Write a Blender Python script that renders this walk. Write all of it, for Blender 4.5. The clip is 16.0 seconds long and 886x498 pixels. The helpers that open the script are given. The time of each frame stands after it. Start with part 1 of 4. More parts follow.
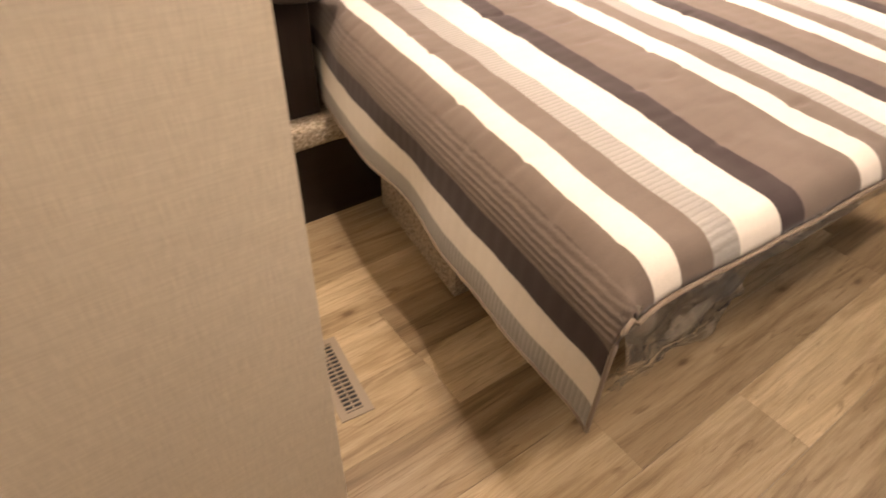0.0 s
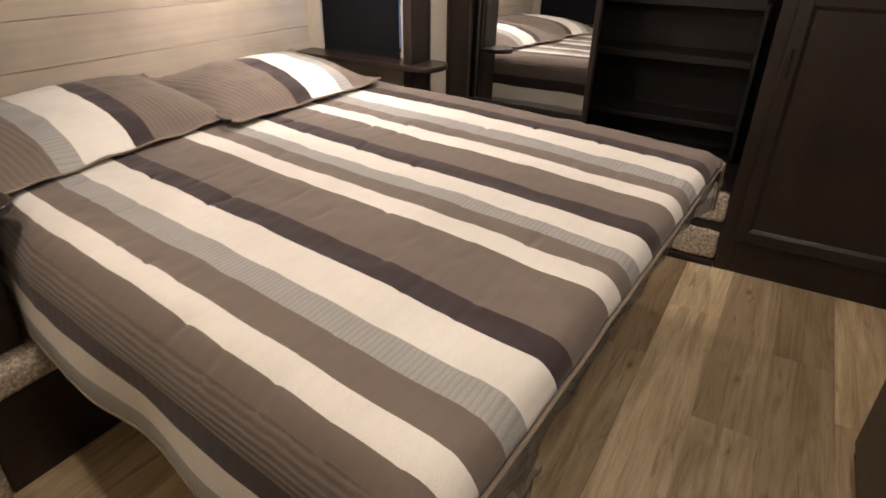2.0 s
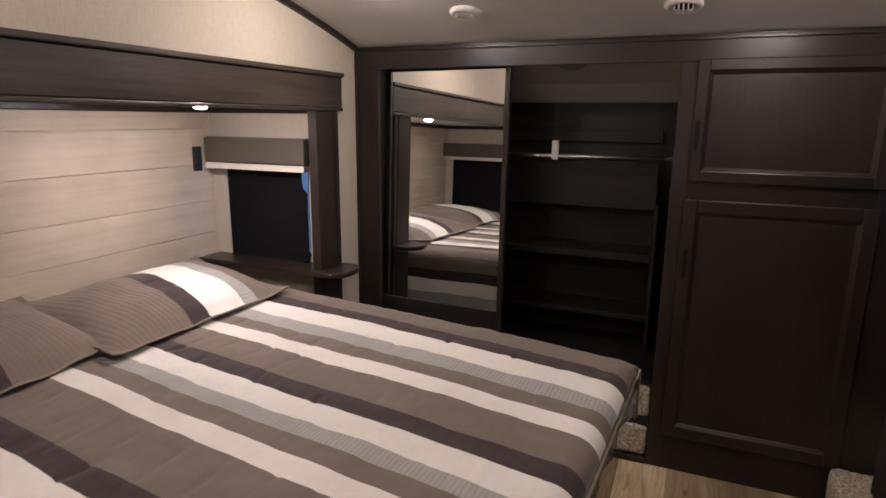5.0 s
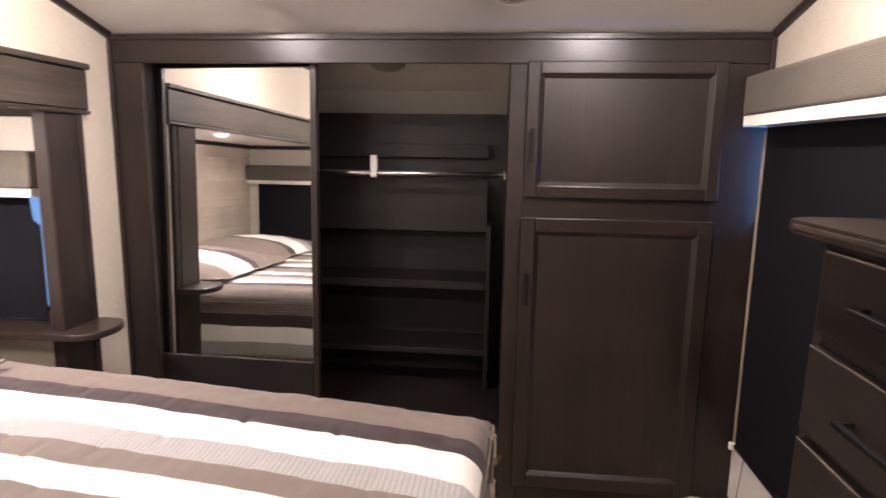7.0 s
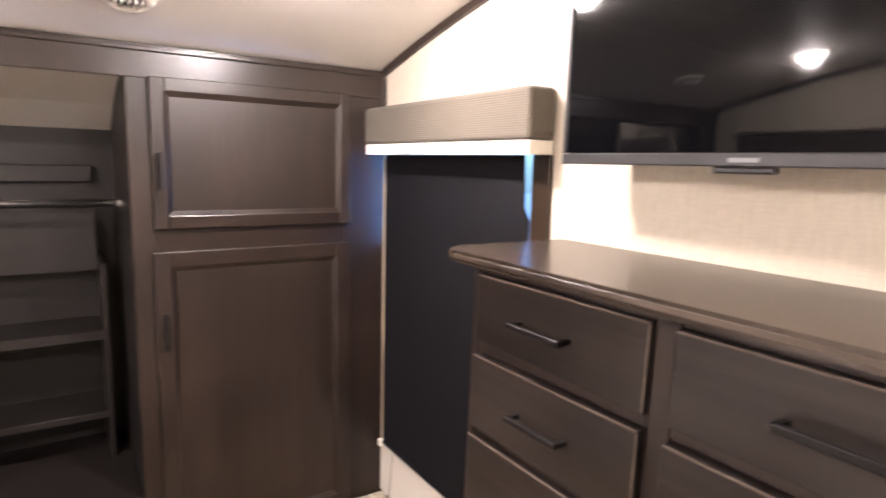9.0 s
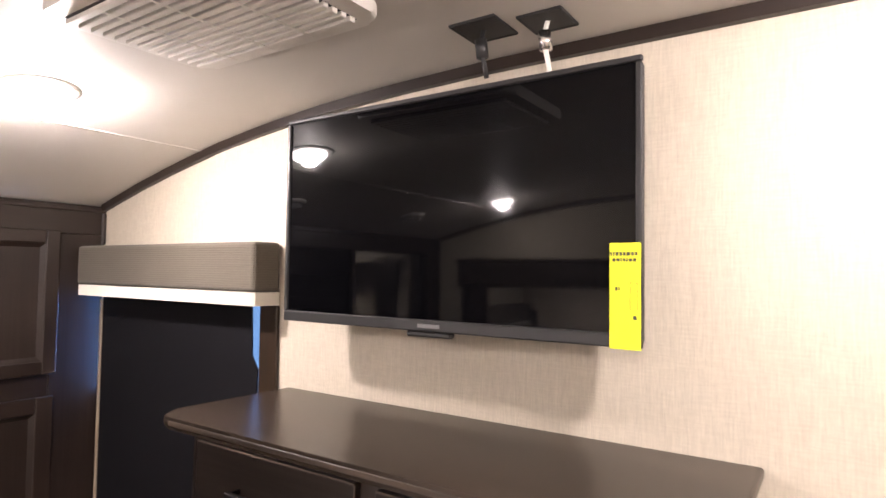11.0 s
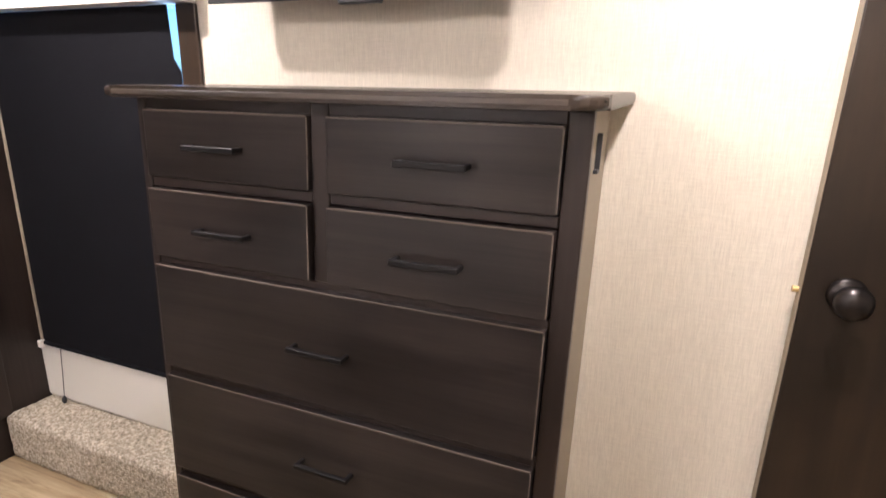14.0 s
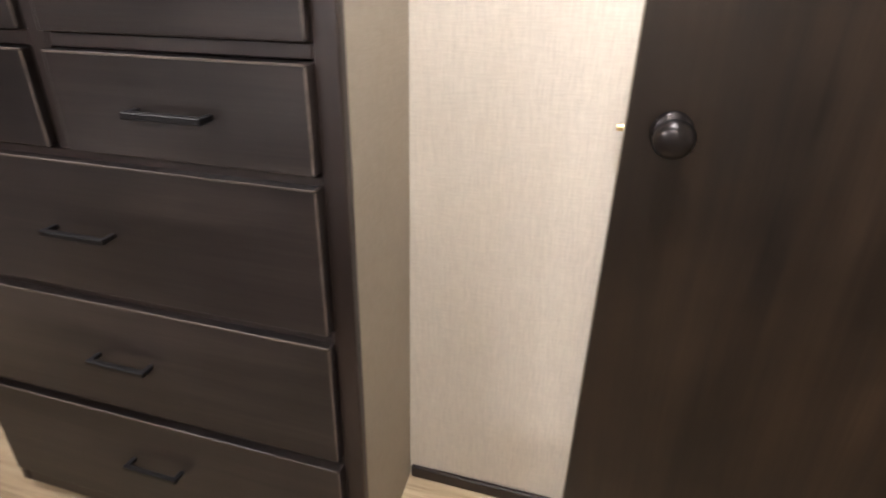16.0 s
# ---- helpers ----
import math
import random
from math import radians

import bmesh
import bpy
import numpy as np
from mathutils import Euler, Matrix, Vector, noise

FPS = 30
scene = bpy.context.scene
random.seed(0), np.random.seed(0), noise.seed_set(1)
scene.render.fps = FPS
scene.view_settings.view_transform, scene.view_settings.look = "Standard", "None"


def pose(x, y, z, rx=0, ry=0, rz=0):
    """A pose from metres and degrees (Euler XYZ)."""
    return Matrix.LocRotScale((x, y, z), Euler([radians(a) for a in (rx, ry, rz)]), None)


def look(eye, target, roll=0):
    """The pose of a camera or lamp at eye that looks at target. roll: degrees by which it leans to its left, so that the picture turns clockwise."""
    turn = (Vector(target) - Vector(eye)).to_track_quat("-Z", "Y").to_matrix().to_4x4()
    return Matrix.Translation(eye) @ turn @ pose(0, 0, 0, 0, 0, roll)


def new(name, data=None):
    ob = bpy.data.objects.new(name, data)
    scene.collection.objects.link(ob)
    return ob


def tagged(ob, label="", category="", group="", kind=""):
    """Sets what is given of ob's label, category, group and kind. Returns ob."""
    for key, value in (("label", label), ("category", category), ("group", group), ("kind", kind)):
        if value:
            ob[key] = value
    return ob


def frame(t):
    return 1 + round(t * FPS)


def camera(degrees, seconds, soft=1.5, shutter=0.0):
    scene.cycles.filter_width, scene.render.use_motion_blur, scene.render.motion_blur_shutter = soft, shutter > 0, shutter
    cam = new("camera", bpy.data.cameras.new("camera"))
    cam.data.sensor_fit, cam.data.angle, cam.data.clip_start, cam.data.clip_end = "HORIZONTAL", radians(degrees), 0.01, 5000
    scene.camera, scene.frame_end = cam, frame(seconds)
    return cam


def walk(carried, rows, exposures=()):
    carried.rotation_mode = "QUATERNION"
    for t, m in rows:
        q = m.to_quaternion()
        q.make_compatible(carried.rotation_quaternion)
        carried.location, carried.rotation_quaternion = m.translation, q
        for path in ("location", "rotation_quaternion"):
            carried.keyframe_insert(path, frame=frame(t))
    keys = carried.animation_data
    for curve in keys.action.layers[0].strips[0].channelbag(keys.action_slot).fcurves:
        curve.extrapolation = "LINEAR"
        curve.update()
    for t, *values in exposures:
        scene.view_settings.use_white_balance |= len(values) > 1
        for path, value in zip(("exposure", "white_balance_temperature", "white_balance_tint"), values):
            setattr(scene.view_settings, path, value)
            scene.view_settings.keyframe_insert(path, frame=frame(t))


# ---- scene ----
cam = camera(73.7, 16.0, soft=1.5, shutter=0.4)
PATH = [
    (0, (0.361, 0.704, 1.299), (1.283, 1.921, 0.007), 2.2),
    (0.5, (0.421, 0.695, 1.293), (1.541, 1.843, 0.097), 2.3),
    (1, (0.49, 0.715, 1.327), (1.769, 1.771, 0.21), 1.6),
    (1.5, (0.532, 0.747, 1.336), (1.954, 1.714, 0.314), 1.4),
    (2, (0.549, 0.784, 1.347), (2.077, 1.664, 0.403), 1.0),
    (2.5, (0.549, 0.816, 1.364), (2.157, 1.63, 0.497), 0.9),
    (3, (0.572, 0.838, 1.404), (2.234, 1.635, 0.628), 0.9),
    (3.5, (0.608, 0.843, 1.448), (2.308, 1.665, 0.79), 0.9),
    (3.7, (0.624, 0.843, 1.461), (2.341, 1.673, 0.858), 1.0),
    (5.8, (0.847, 0.79, 1.482), (2.708, 1.435, 1.131), 0.5),
    (6, (0.895, 0.81, 1.466), (2.776, 1.393, 1.12), 0.5),
    (6.5, (1.058, 0.875, 1.454), (2.981, 1.292, 1.095), 0.6),
    (7, (1.155, 0.916, 1.409), (3.119, 1.1, 1.079), 0.9),
    (7.5, (1.282, 0.98, 1.381), (3.256, 0.939, 1.063), 1.4),
    (8, (1.39, 0.965, 1.387), (3.349, 0.701, 1.08), 1.7),
    (8.5, (1.334, 1.02, 1.418), (3.203, 0.373, 1.119), 1.5),
    (9, (1.249, 1.069, 1.471), (2.908, -0.011, 1.187), 1.4),
    (9.5, (1.187, 1.064, 1.542), (2.648, -0.282, 1.311), 1.2),
    (10, (1.142, 0.981, 1.623), (2.499, -0.485, 1.541), 0.6),
    (10.2, (1.136, 0.972, 1.637), (2.46, -0.527, 1.631), 1.0),
    (12.3, (1.135, 1.304, 1.442), (1.942, -0.526, 1.481), 1.1),
    (12.5, (1.137, 1.303, 1.425), (1.935, -0.53, 1.383), 1.0),
    (13, (1.119, 1.289, 1.38), (1.914, -0.531, 1.142), 0.7),
    (13.5, (1.11, 1.287, 1.352), (1.886, -0.508, 0.933), 0.7),
    (14, (1.103, 1.283, 1.318), (1.867, -0.481, 0.768), 0.7),
    (14.5, (1.085, 1.267, 1.281), (1.835, -0.461, 0.61), 0.7),
    (15, (1.03, 1.232, 1.243), (1.754, -0.458, 0.455), 0.6),
    (15.5, (0.965, 1.175, 1.232), (1.634, -0.488, 0.344), 0.2),
    (16, (0.903, 1.057, 1.222), (1.441, -0.634, 0.3), -0.3),
]
EXPOSURES = [(0, 1.0, 7300, 23), (0.5, 1.05, 7000, 22), (1.0, 0.55, 6800, 19), (1.5, 0.25, 6550, 16), (2, 0.0, 6450, 16), (2.5, -0.4, 6550, 18), (3.5, -0.95, 6400, 20), (6, 0.0, 6100, 23), (6.5, 0.34, 6130, 23), (7, 0.83, 6020, 22), (7.5, 1.35, 5900, 22), (8, 1.85, 5850, 21), (8.5, 1.85, 5900, 22), (9.5, 1.48, 6050, 22), (10, 0.95, 6000, 22), (12.5, 0.86, 5950, 20), (13, 0.84, 5930, 22), (13.5, 1.04, 5830, 21), (14.5, 1.6, 5500, 15), (15, 1.66, 5450, 13), (15.5, 1.68, 5400, 12), (16, 1.43, 5350, 14)]
walk(cam, [(t, look(eye, target, roll)) for t, eye, target, roll in PATH], EXPOSURES)

# ---- world: a dim blue morning outside the shaded windows ----
world = bpy.data.worlds.new("world")
scene.world = world
world.use_nodes = True
wn, wl = world.node_tree.nodes, world.node_tree.links
sky = wn.new("ShaderNodeTexSky")
sky.sky_type, sky.sun_disc, sky.sun_elevation, sky.sun_rotation = "NISHITA", False, radians(32), radians(274.3)
wn["Background"].inputs["Strength"].default_value = 0.15
wl.new(sky.outputs["Color"], wn["Background"].inputs["Color"])
sun = new("sun", bpy.data.lights.new("sun", "SUN"))
sun.data.energy, sun.data.angle, sun.data.color = 5.0, radians(0.6), (1.0, 0.95, 0.88)
sun.matrix_basis = look((-8.0, 0.6, 5.0), (0, 0, 0))


def daylight(name, at, turn, wide, tall, watts, tint):
    """Sky light standing in the slit of a window opening beside its blind."""
    ob = new(name, bpy.data.lights.new(name, "AREA"))
    ob.data.shape, ob.data.size, ob.data.size_y, ob.data.energy, ob.data.color = "RECTANGLE", wide, tall, watts, tint
    ob.matrix_basis = pose(*at, 90, 0, turn)
    return ob


daylight("window_daylight", (3.2255, 0.012, 1.335), 0, 0.022, 0.32, 3.2, (0.16, 0.42, 1.0))
daylight("window_daylight", (2.4275, 0.012, 1.43), 0, 0.011, 0.13, 0.12, (0.42, 0.70, 1.0))
daylight("window_daylight", (3.008, 2.467, 1.185), 90, 0.011, 0.09, 0.06, (0.35, 0.62, 1.0))
daylight("window_daylight", (3.008, 2.913, 1.06), 90, 0.011, 0.32, 0.12, (0.22, 0.50, 1.0))

# ---- plan (metres) ----
WALL_S, WALL_N, FACE = 0.04, 2.33, 3.24      # wall with the television, wall with the slide-out, wardrobe front
HEAD_Y, SIDE_E, SIDE_W = 3.02, 3.00, 1.06    # slide-out: head wall and its two side walls
SLIDE_TOP, LIP = 1.524, 0.40
PART_X, PART_Y = 0.541, 1.182                # corner of the papered partition
WEST = -0.45
# Past 3.32 the profile is unseen, carried on to keep daylight out.
PROFILE = [(-0.6, 2.02), (1.5, 2.02), (1.7, 2.02), (1.96, 2.012), (2.2, 1.998), (2.4, 1.978), (2.6, 1.95), (2.8, 1.912), (3.0, 1.868), (3.15, 1.83), (3.32, 1.785), (3.45, 1.752), (3.65, 1.677), (3.99, 1.54)]
# The last one is unseen, added by symmetry to brighten floor and wall.
LAMPS = [(2.52, 0.54), (2.55, 1.88), (0.95, 0.51), (0.98, 1.88)]


def ceil_z(x):
    return float(np.interp(x, [p[0] for p in PROFILE], [p[1] for p in PROFILE]))


# ---- materials ----
def material(name, base, rough=0.6, metal=0.0, spec=0.5):
    m = bpy.data.materials.new(name)
    m.use_nodes = True
    b = m.node_tree.nodes["Principled BSDF"]
    b.inputs["Base Color"].default_value = (*base, 1)
    b.inputs["Roughness"].default_value, b.inputs["Metallic"].default_value = rough, metal
    b.inputs["Specular IOR Level"].default_value = spec
    return m


def nodes_of(m):
    return m.node_tree.nodes, m.node_tree.links, m.node_tree.nodes["Principled BSDF"]


def coords(m, scale, rot=(0, 0, 0), own=False):
    n, l, _ = nodes_of(m)
    tex, mp = n.new("ShaderNodeTexCoord"), n.new("ShaderNodeMapping")
    mp.inputs["Scale"].default_value, mp.inputs["Rotation"].default_value = scale, rot
    if own:
        info, add = n.new("ShaderNodeObjectInfo"), n.new("ShaderNodeVectorMath")
        sc = n.new("ShaderNodeVectorMath")
        sc.operation = "SCALE"
        sc.inputs[0].default_value = (37.0, 11.0, 5.0)
        l.new(info.outputs["Random"], sc.inputs["Scale"])
        l.new(tex.outputs["Object"], add.inputs[0])
        l.new(sc.outputs["Vector"], add.inputs[1])
        l.new(add.outputs["Vector"], mp.inputs["Vector"])
    else:
        l.new(tex.outputs["Object"], mp.inputs["Vector"])
    return mp.outputs["Vector"]


def noise_tex(m, vec, scale, detail=4.0, rough=0.55, dist=0.0):
    n, l, _ = nodes_of(m)
    t = n.new("ShaderNodeTexNoise")
    t.inputs["Scale"].default_value, t.inputs["Detail"].default_value = scale, detail
    t.inputs["Roughness"].default_value, t.inputs["Distortion"].default_value = rough, dist
    l.new(vec, t.inputs["Vector"])
    return t.outputs["Fac"]


def ramp(m, fac, stops):
    n, l, _ = nodes_of(m)
    r = n.new("ShaderNodeValToRGB")
    while len(r.color_ramp.elements) < len(stops):
        r.color_ramp.elements.new(0.5)
    for e, (p, c) in zip(r.color_ramp.elements, stops):
        e.position, e.color = p, (*c, 1)
    l.new(fac, r.inputs["Fac"])
    return r.outputs["Color"]


def mix(m, a, b, fac, mode="MULTIPLY"):
    n, l, _ = nodes_of(m)
    x = n.new("ShaderNodeMix")
    x.data_type, x.blend_type = "RGBA", mode
    if isinstance(fac, float):
        x.inputs["Factor"].default_value = fac
    else:
        l.new(fac, x.inputs["Factor"])
    l.new(a, x.inputs["A"])
    l.new(b, x.inputs["B"])
    return x.outputs["Result"]


def bump(m, height, strength, dist=0.002):
    n, l, b = nodes_of(m)
    x = n.new("ShaderNodeBump")
    x.inputs["Strength"].default_value, x.inputs["Distance"].default_value = strength, dist
    l.new(height, x.inputs["Height"])
    l.new(x.outputs["Normal"], b.inputs["Normal"])


def colour(m, out):
    n, l, b = nodes_of(m)
    l.new(out, b.inputs["Base Color"])


def wood(name, dark, light, along, rough=0.45, grain=1.0, own=True, fine=60.0, relief=0.25, spec=0.4, pore=0.55, mottle=(0.75, 1.12)):
    """Stained wood: long streaks along one axis, with fine pores and slow cloudy changes of tone."""
    m = material(name, light, rough, 0, spec)
    s = [fine * 0.35] * 3
    s["xyz".index(along)] = fine * 0.02
    v = coords(m, s, own=own)
    streak = noise_tex(m, v, 1.0 * grain, 6, 0.62, 0.6)
    s2 = [fine * 2.2] * 3
    s2["xyz".index(along)] = fine * 0.07
    v2 = coords(m, s2, own=own)
    pores = noise_tex(m, v2, 1.0, 3, 0.6)
    v3 = coords(m, (2.0, 2.0, 2.0), own=own)
    cloud = noise_tex(m, v3, 1.6, 3, 0.5)
    c = ramp(m, streak, [(0.30, dark), (0.72, light)])
    c = mix(m, c, ramp(m, pores, [(0.35, (0.62, 0.60, 0.58)), (0.6, (1, 1, 1))]), pore)
    c = mix(m, c, ramp(m, cloud, [(0.3, (mottle[0],) * 3), (0.7, (mottle[1],) * 3)]), 0.8)
    colour(m, c)
    bump(m, pores, relief, 0.0006)
    return m


def paper(name, base):
    """Woven-look wall paper: fine uneven upright threads."""
    m = material(name, base, 0.7, 0, 0.3)
    thread = noise_tex(m, coords(m, (560, 560, 26)), 1.0, 3, 0.7)
    cross = noise_tex(m, coords(m, (30, 30, 360)), 1.0, 2, 0.6)
    cloud = noise_tex(m, coords(m, (1.5, 1.5, 1.5)), 1.5, 3, 0.5)
    lo, hi = tuple(v * 0.87 for v in base), tuple(min(0.9, v * 1.07) for v in base)
    c = ramp(m, thread, [(0.32, lo), (0.66, hi)])
    c = mix(m, c, ramp(m, cross, [(0.35, (0.90, 0.89, 0.88)), (0.65, (1, 1, 1))]), 0.7)
    c = mix(m, c, ramp(m, cloud, [(0.3, (0.93, 0.92, 0.91)), (0.7, (1.03, 1.03, 1.02))]), 0.8)
    colour(m, c)
    bump(m, thread, 0.35, 0.0008)
    return m


def cloth(name, base, thread_scale=(700, 700, 700), quilt=None, rough=0.85, depth=0.5):
    """Fabric: thread noise, slow soiling, and where asked fine ribs along an axis."""
    m = material(name, base, rough, 0, 0.2)
    n, l, b = nodes_of(m)
    b.inputs["Sheen Weight"].default_value = 0.15
    th = noise_tex(m, coords(m, thread_scale), 1.0, 2, 0.6)
    cl = noise_tex(m, coords(m, (3, 3, 3)), 1.6, 4, 0.55)
    c = ramp(m, th, [(0.3, tuple(v * 0.86 for v in base)), (0.7, tuple(min(0.95, v * 1.10) for v in base))])
    c = mix(m, c, ramp(m, cl, [(0.3, (0.88, 0.87, 0.86)), (0.7, (1.05, 1.05, 1.05))]), 0.7)
    h = th
    if quilt:
        axis, pitch, amount = quilt
        w = n.new("ShaderNodeTexWave")
        w.wave_type, w.bands_direction = "BANDS", axis
        w.inputs["Scale"].default_value = 1.0 / pitch * 0.314
        w.inputs["Distortion"].default_value, w.inputs["Detail Scale"].default_value = 1.2, 3.0
        l.new(n.new("ShaderNodeTexCoord").outputs["Object"], w.inputs["Vector"])
        h = w.outputs["Fac"]
        c = mix(m, c, ramp(m, h, [(0.0, (1 - amount,) * 3), (0.35, (1, 1, 1))]), 1.0)
    colour(m, c)
    bump(m, h, depth, 0.003 if quilt else 0.0008)
    return m


WALLPAPER = paper("wallpaper", (0.60, 0.545, 0.45))
# Wall paper at about half tone: the side's shade is in the colour.
SIDEPANEL = paper("tan_side_shaded", (0.33, 0.285, 0.22))
DARK = wood("espresso_wood", (0.018, 0.0118, 0.0092), (0.027, 0.0178, 0.0140), "z", 0.38, pore=0.5, mottle=(0.55, 1.3))
DARK_X = wood("espresso_wood_level", (0.018, 0.0118, 0.0092), (0.027, 0.0178, 0.0140), "x", 0.40, pore=0.35)
DARK_Y = wood("espresso_wood_cross", (0.018, 0.0118, 0.0092), (0.027, 0.0178, 0.0140), "y", 0.31, pore=0.35)
DOORWOOD = wood("walnut_door", (0.0055, 0.0038, 0.0032), (0.046, 0.028, 0.0155), "z", 0.38, 0.7, fine=26.0, mottle=(0.4, 1.25))
TANEDGE = wood("tan_edge", (0.26, 0.21, 0.15), (0.36, 0.30, 0.22), "z", 0.6)
HEADER = wood("grey_brown_fascia", (0.026, 0.019, 0.015), (0.080, 0.062, 0.049), "x", 0.42, 1.0)
TOPWOOD = wood("dresser_top_wood", (0.015, 0.0105, 0.0080), (0.052, 0.0375, 0.0270), "x", 0.27, grain=0.8, mottle=(0.5, 1.3))
TOPEDGE = wood("worn_top_edge", (0.020, 0.0145, 0.0105), (0.105, 0.077, 0.054), "x", 0.4, grain=0.7, mottle=(0.4, 1.3))
DRAWER = wood("drawer_wood", (0.013, 0.0098, 0.0086), (0.034, 0.0262, 0.0224), "x", 0.31, spec=0.32, pore=0.45, mottle=(0.55, 1.25))
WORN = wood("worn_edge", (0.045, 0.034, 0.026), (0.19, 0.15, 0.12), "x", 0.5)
PLANK = material("oak_vinyl", (0.5, 0.38, 0.24), 0.42, 0, 0.4)
pn, pl, pb = nodes_of(PLANK)
broad = noise_tex(PLANK, coords(PLANK, (1.1, 11.0, 1.0), own=True), 1.0, 5, 0.6, 1.6)
streak = noise_tex(PLANK, coords(PLANK, (4.0, 90.0, 1.0), own=True), 1.0, 5, 0.65, 0.5)
pore = noise_tex(PLANK, coords(PLANK, (16.0, 420.0, 1.0), own=True), 1.0, 3, 0.6)
gash = noise_tex(PLANK, coords(PLANK, (5.5, 34.0, 1.0), own=True), 1.0, 3, 0.55, 1.2)
patch = noise_tex(PLANK, coords(PLANK, (0.8, 5.0, 1.0), own=True), 1.0, 2, 0.5)
tone = ramp(PLANK, broad, [(0.28, (0.33, 0.245, 0.148)), (0.46, (0.56, 0.450, 0.290)), (0.62, (0.69, 0.580, 0.400)), (0.80, (0.78, 0.68, 0.50))])
tone = mix(PLANK, tone, ramp(PLANK, streak, [(0.30, (0.60, 0.55, 0.50)), (0.52, (1, 1, 1)), (0.75, (1.10, 1.09, 1.06))]), 0.6)
tone = mix(PLANK, tone, ramp(PLANK, pore, [(0.35, (0.80, 0.77, 0.74)), (0.55, (1, 1, 1))]), 0.6)
tone = mix(PLANK, tone, ramp(PLANK, gash, [(0.62, (1, 1, 1)), (0.72, (0.46, 0.39, 0.33)), (0.80, (0.38, 0.31, 0.26))]), 0.6)
tone = mix(PLANK, tone, ramp(PLANK, patch, [(0.35, (0.78, 0.75, 0.72)), (0.62, (1.06, 1.06, 1.05))]), 0.9)
knots = pn.new("ShaderNodeTexVoronoi")
knots.inputs["Scale"].default_value, knots.inputs["Randomness"].default_value = 1.0, 1.0
pl.new(coords(PLANK, (3.2, 8.5, 1.0), own=True), knots.inputs["Vector"])
tone = mix(PLANK, tone, ramp(PLANK, knots.outputs["Distance"], [(0.0, (0.30, 0.23, 0.18)), (0.045, (0.42, 0.34, 0.28)), (0.085, (0.80, 0.76, 0.72)), (0.16, (1, 1, 1))]), 0.85)
pinfo = pn.new("ShaderNodeObjectInfo")
tone = mix(PLANK, tone, ramp(PLANK, pinfo.outputs["Random"], [(0.0, (0.55, 0.50, 0.45)), (0.5, (0.90, 0.88, 0.85)), (1.0, (1.18, 1.17, 1.15))]), 1.0)
strip = pn.new("ShaderNodeTexBrick")
strip.offset, strip.squash = 0.37, 1.0
for key, value in (("Scale", 1.0), ("Mortar Size", 0.0), ("Bias", 0.0), ("Brick Width", 0.61), ("Row Height", 0.1)):
    strip.inputs[key].default_value = value
strip.inputs["Color1"].default_value, strip.inputs["Color2"].default_value = (0.72, 0.68, 0.63, 1), (1.15, 1.13, 1.10, 1)
pl.new(coords(PLANK, (1, 1, 1), own=False), strip.inputs["Vector"])
colour(PLANK, mix(PLANK, tone, strip.outputs["Color"], 0.4))
bump(PLANK, pore, 0.3, 0.0006)
HEADWOOD = wood("limed_planks", (0.56, 0.475, 0.375), (0.68, 0.59, 0.475), "x", 0.5, 0.8, fine=20.0, pore=0.22)
CEILING = material("ceiling_vinyl", (0.64, 0.61, 0.565), 0.6)
bump(CEILING, noise_tex(CEILING, coords(CEILING, (1, 1, 1)), 260.0, 3), 0.12, 0.0006)
colour(CEILING, ramp(CEILING, noise_tex(CEILING, coords(CEILING, (1, 1, 1)), 2.0, 3), [(0.3, (0.60, 0.57, 0.53)), (0.7, (0.66, 0.635, 0.595))]))
WHITE = material("white_plastic", (0.72, 0.70, 0.66), 0.4)
colour(WHITE, ramp(WHITE, noise_tex(WHITE, coords(WHITE, (1, 1, 1)), 9.0, 3), [(0.3, (0.66, 0.64, 0.60)), (0.7, (0.75, 0.73, 0.69))]))
GREYLENS = material("grey_lens", (0.26, 0.25, 0.235), 0.35)
BLACK = material("black_plastic", (0.018, 0.018, 0.019), 0.45)
BLACKMETAL = material("oiled_bronze", (0.012, 0.0105, 0.010), 0.5, 0.7)
KNOB = material("polished_bronze", (0.034, 0.029, 0.027), 0.28, 0.8)
CHROME = material("chrome", (0.75, 0.74, 0.72), 0.22, 1.0)
BRASS = material("brass", (0.70, 0.52, 0.25), 0.3, 1.0)
REGISTER = material("tan_enamel", (0.36, 0.30, 0.225), 0.45)
MIRROR = material("mirror_glass", (0.86, 0.87, 0.86), 0.01, 1.0)
SCREEN = material("television_screen", (0.0022, 0.0022, 0.0028), 0.04, 0, 0.26)
YELLOW = material("yellow_card", (0.80, 0.82, 0.01), 0.5)
INK = material("ink", (0.05, 0.05, 0.03), 0.6)
BLIND = cloth("charcoal_blind", (0.0068, 0.0066, 0.0084), (900, 900, 900), depth=0.2, rough=0.8)
BLIND.node_tree.nodes["Principled BSDF"].inputs["Sheen Weight"].default_value = 0.0
BLIND.node_tree.nodes["Principled BSDF"].inputs["Specular IOR Level"].default_value = 0.12
VALANCE = cloth("ribbed_valance", (0.105, 0.090, 0.070), (300, 300, 900), ("Z", 0.006, 0.14), 0.8, 0.25)
CREAM = cloth("cream_cotton", (0.70, 0.675, 0.625), quilt=("Y", 0.035, 0.02), depth=0.10)
TAUPE = cloth("taupe_cotton", (0.160, 0.128, 0.107), quilt=("Y", 0.04, 0.03), depth=0.10)
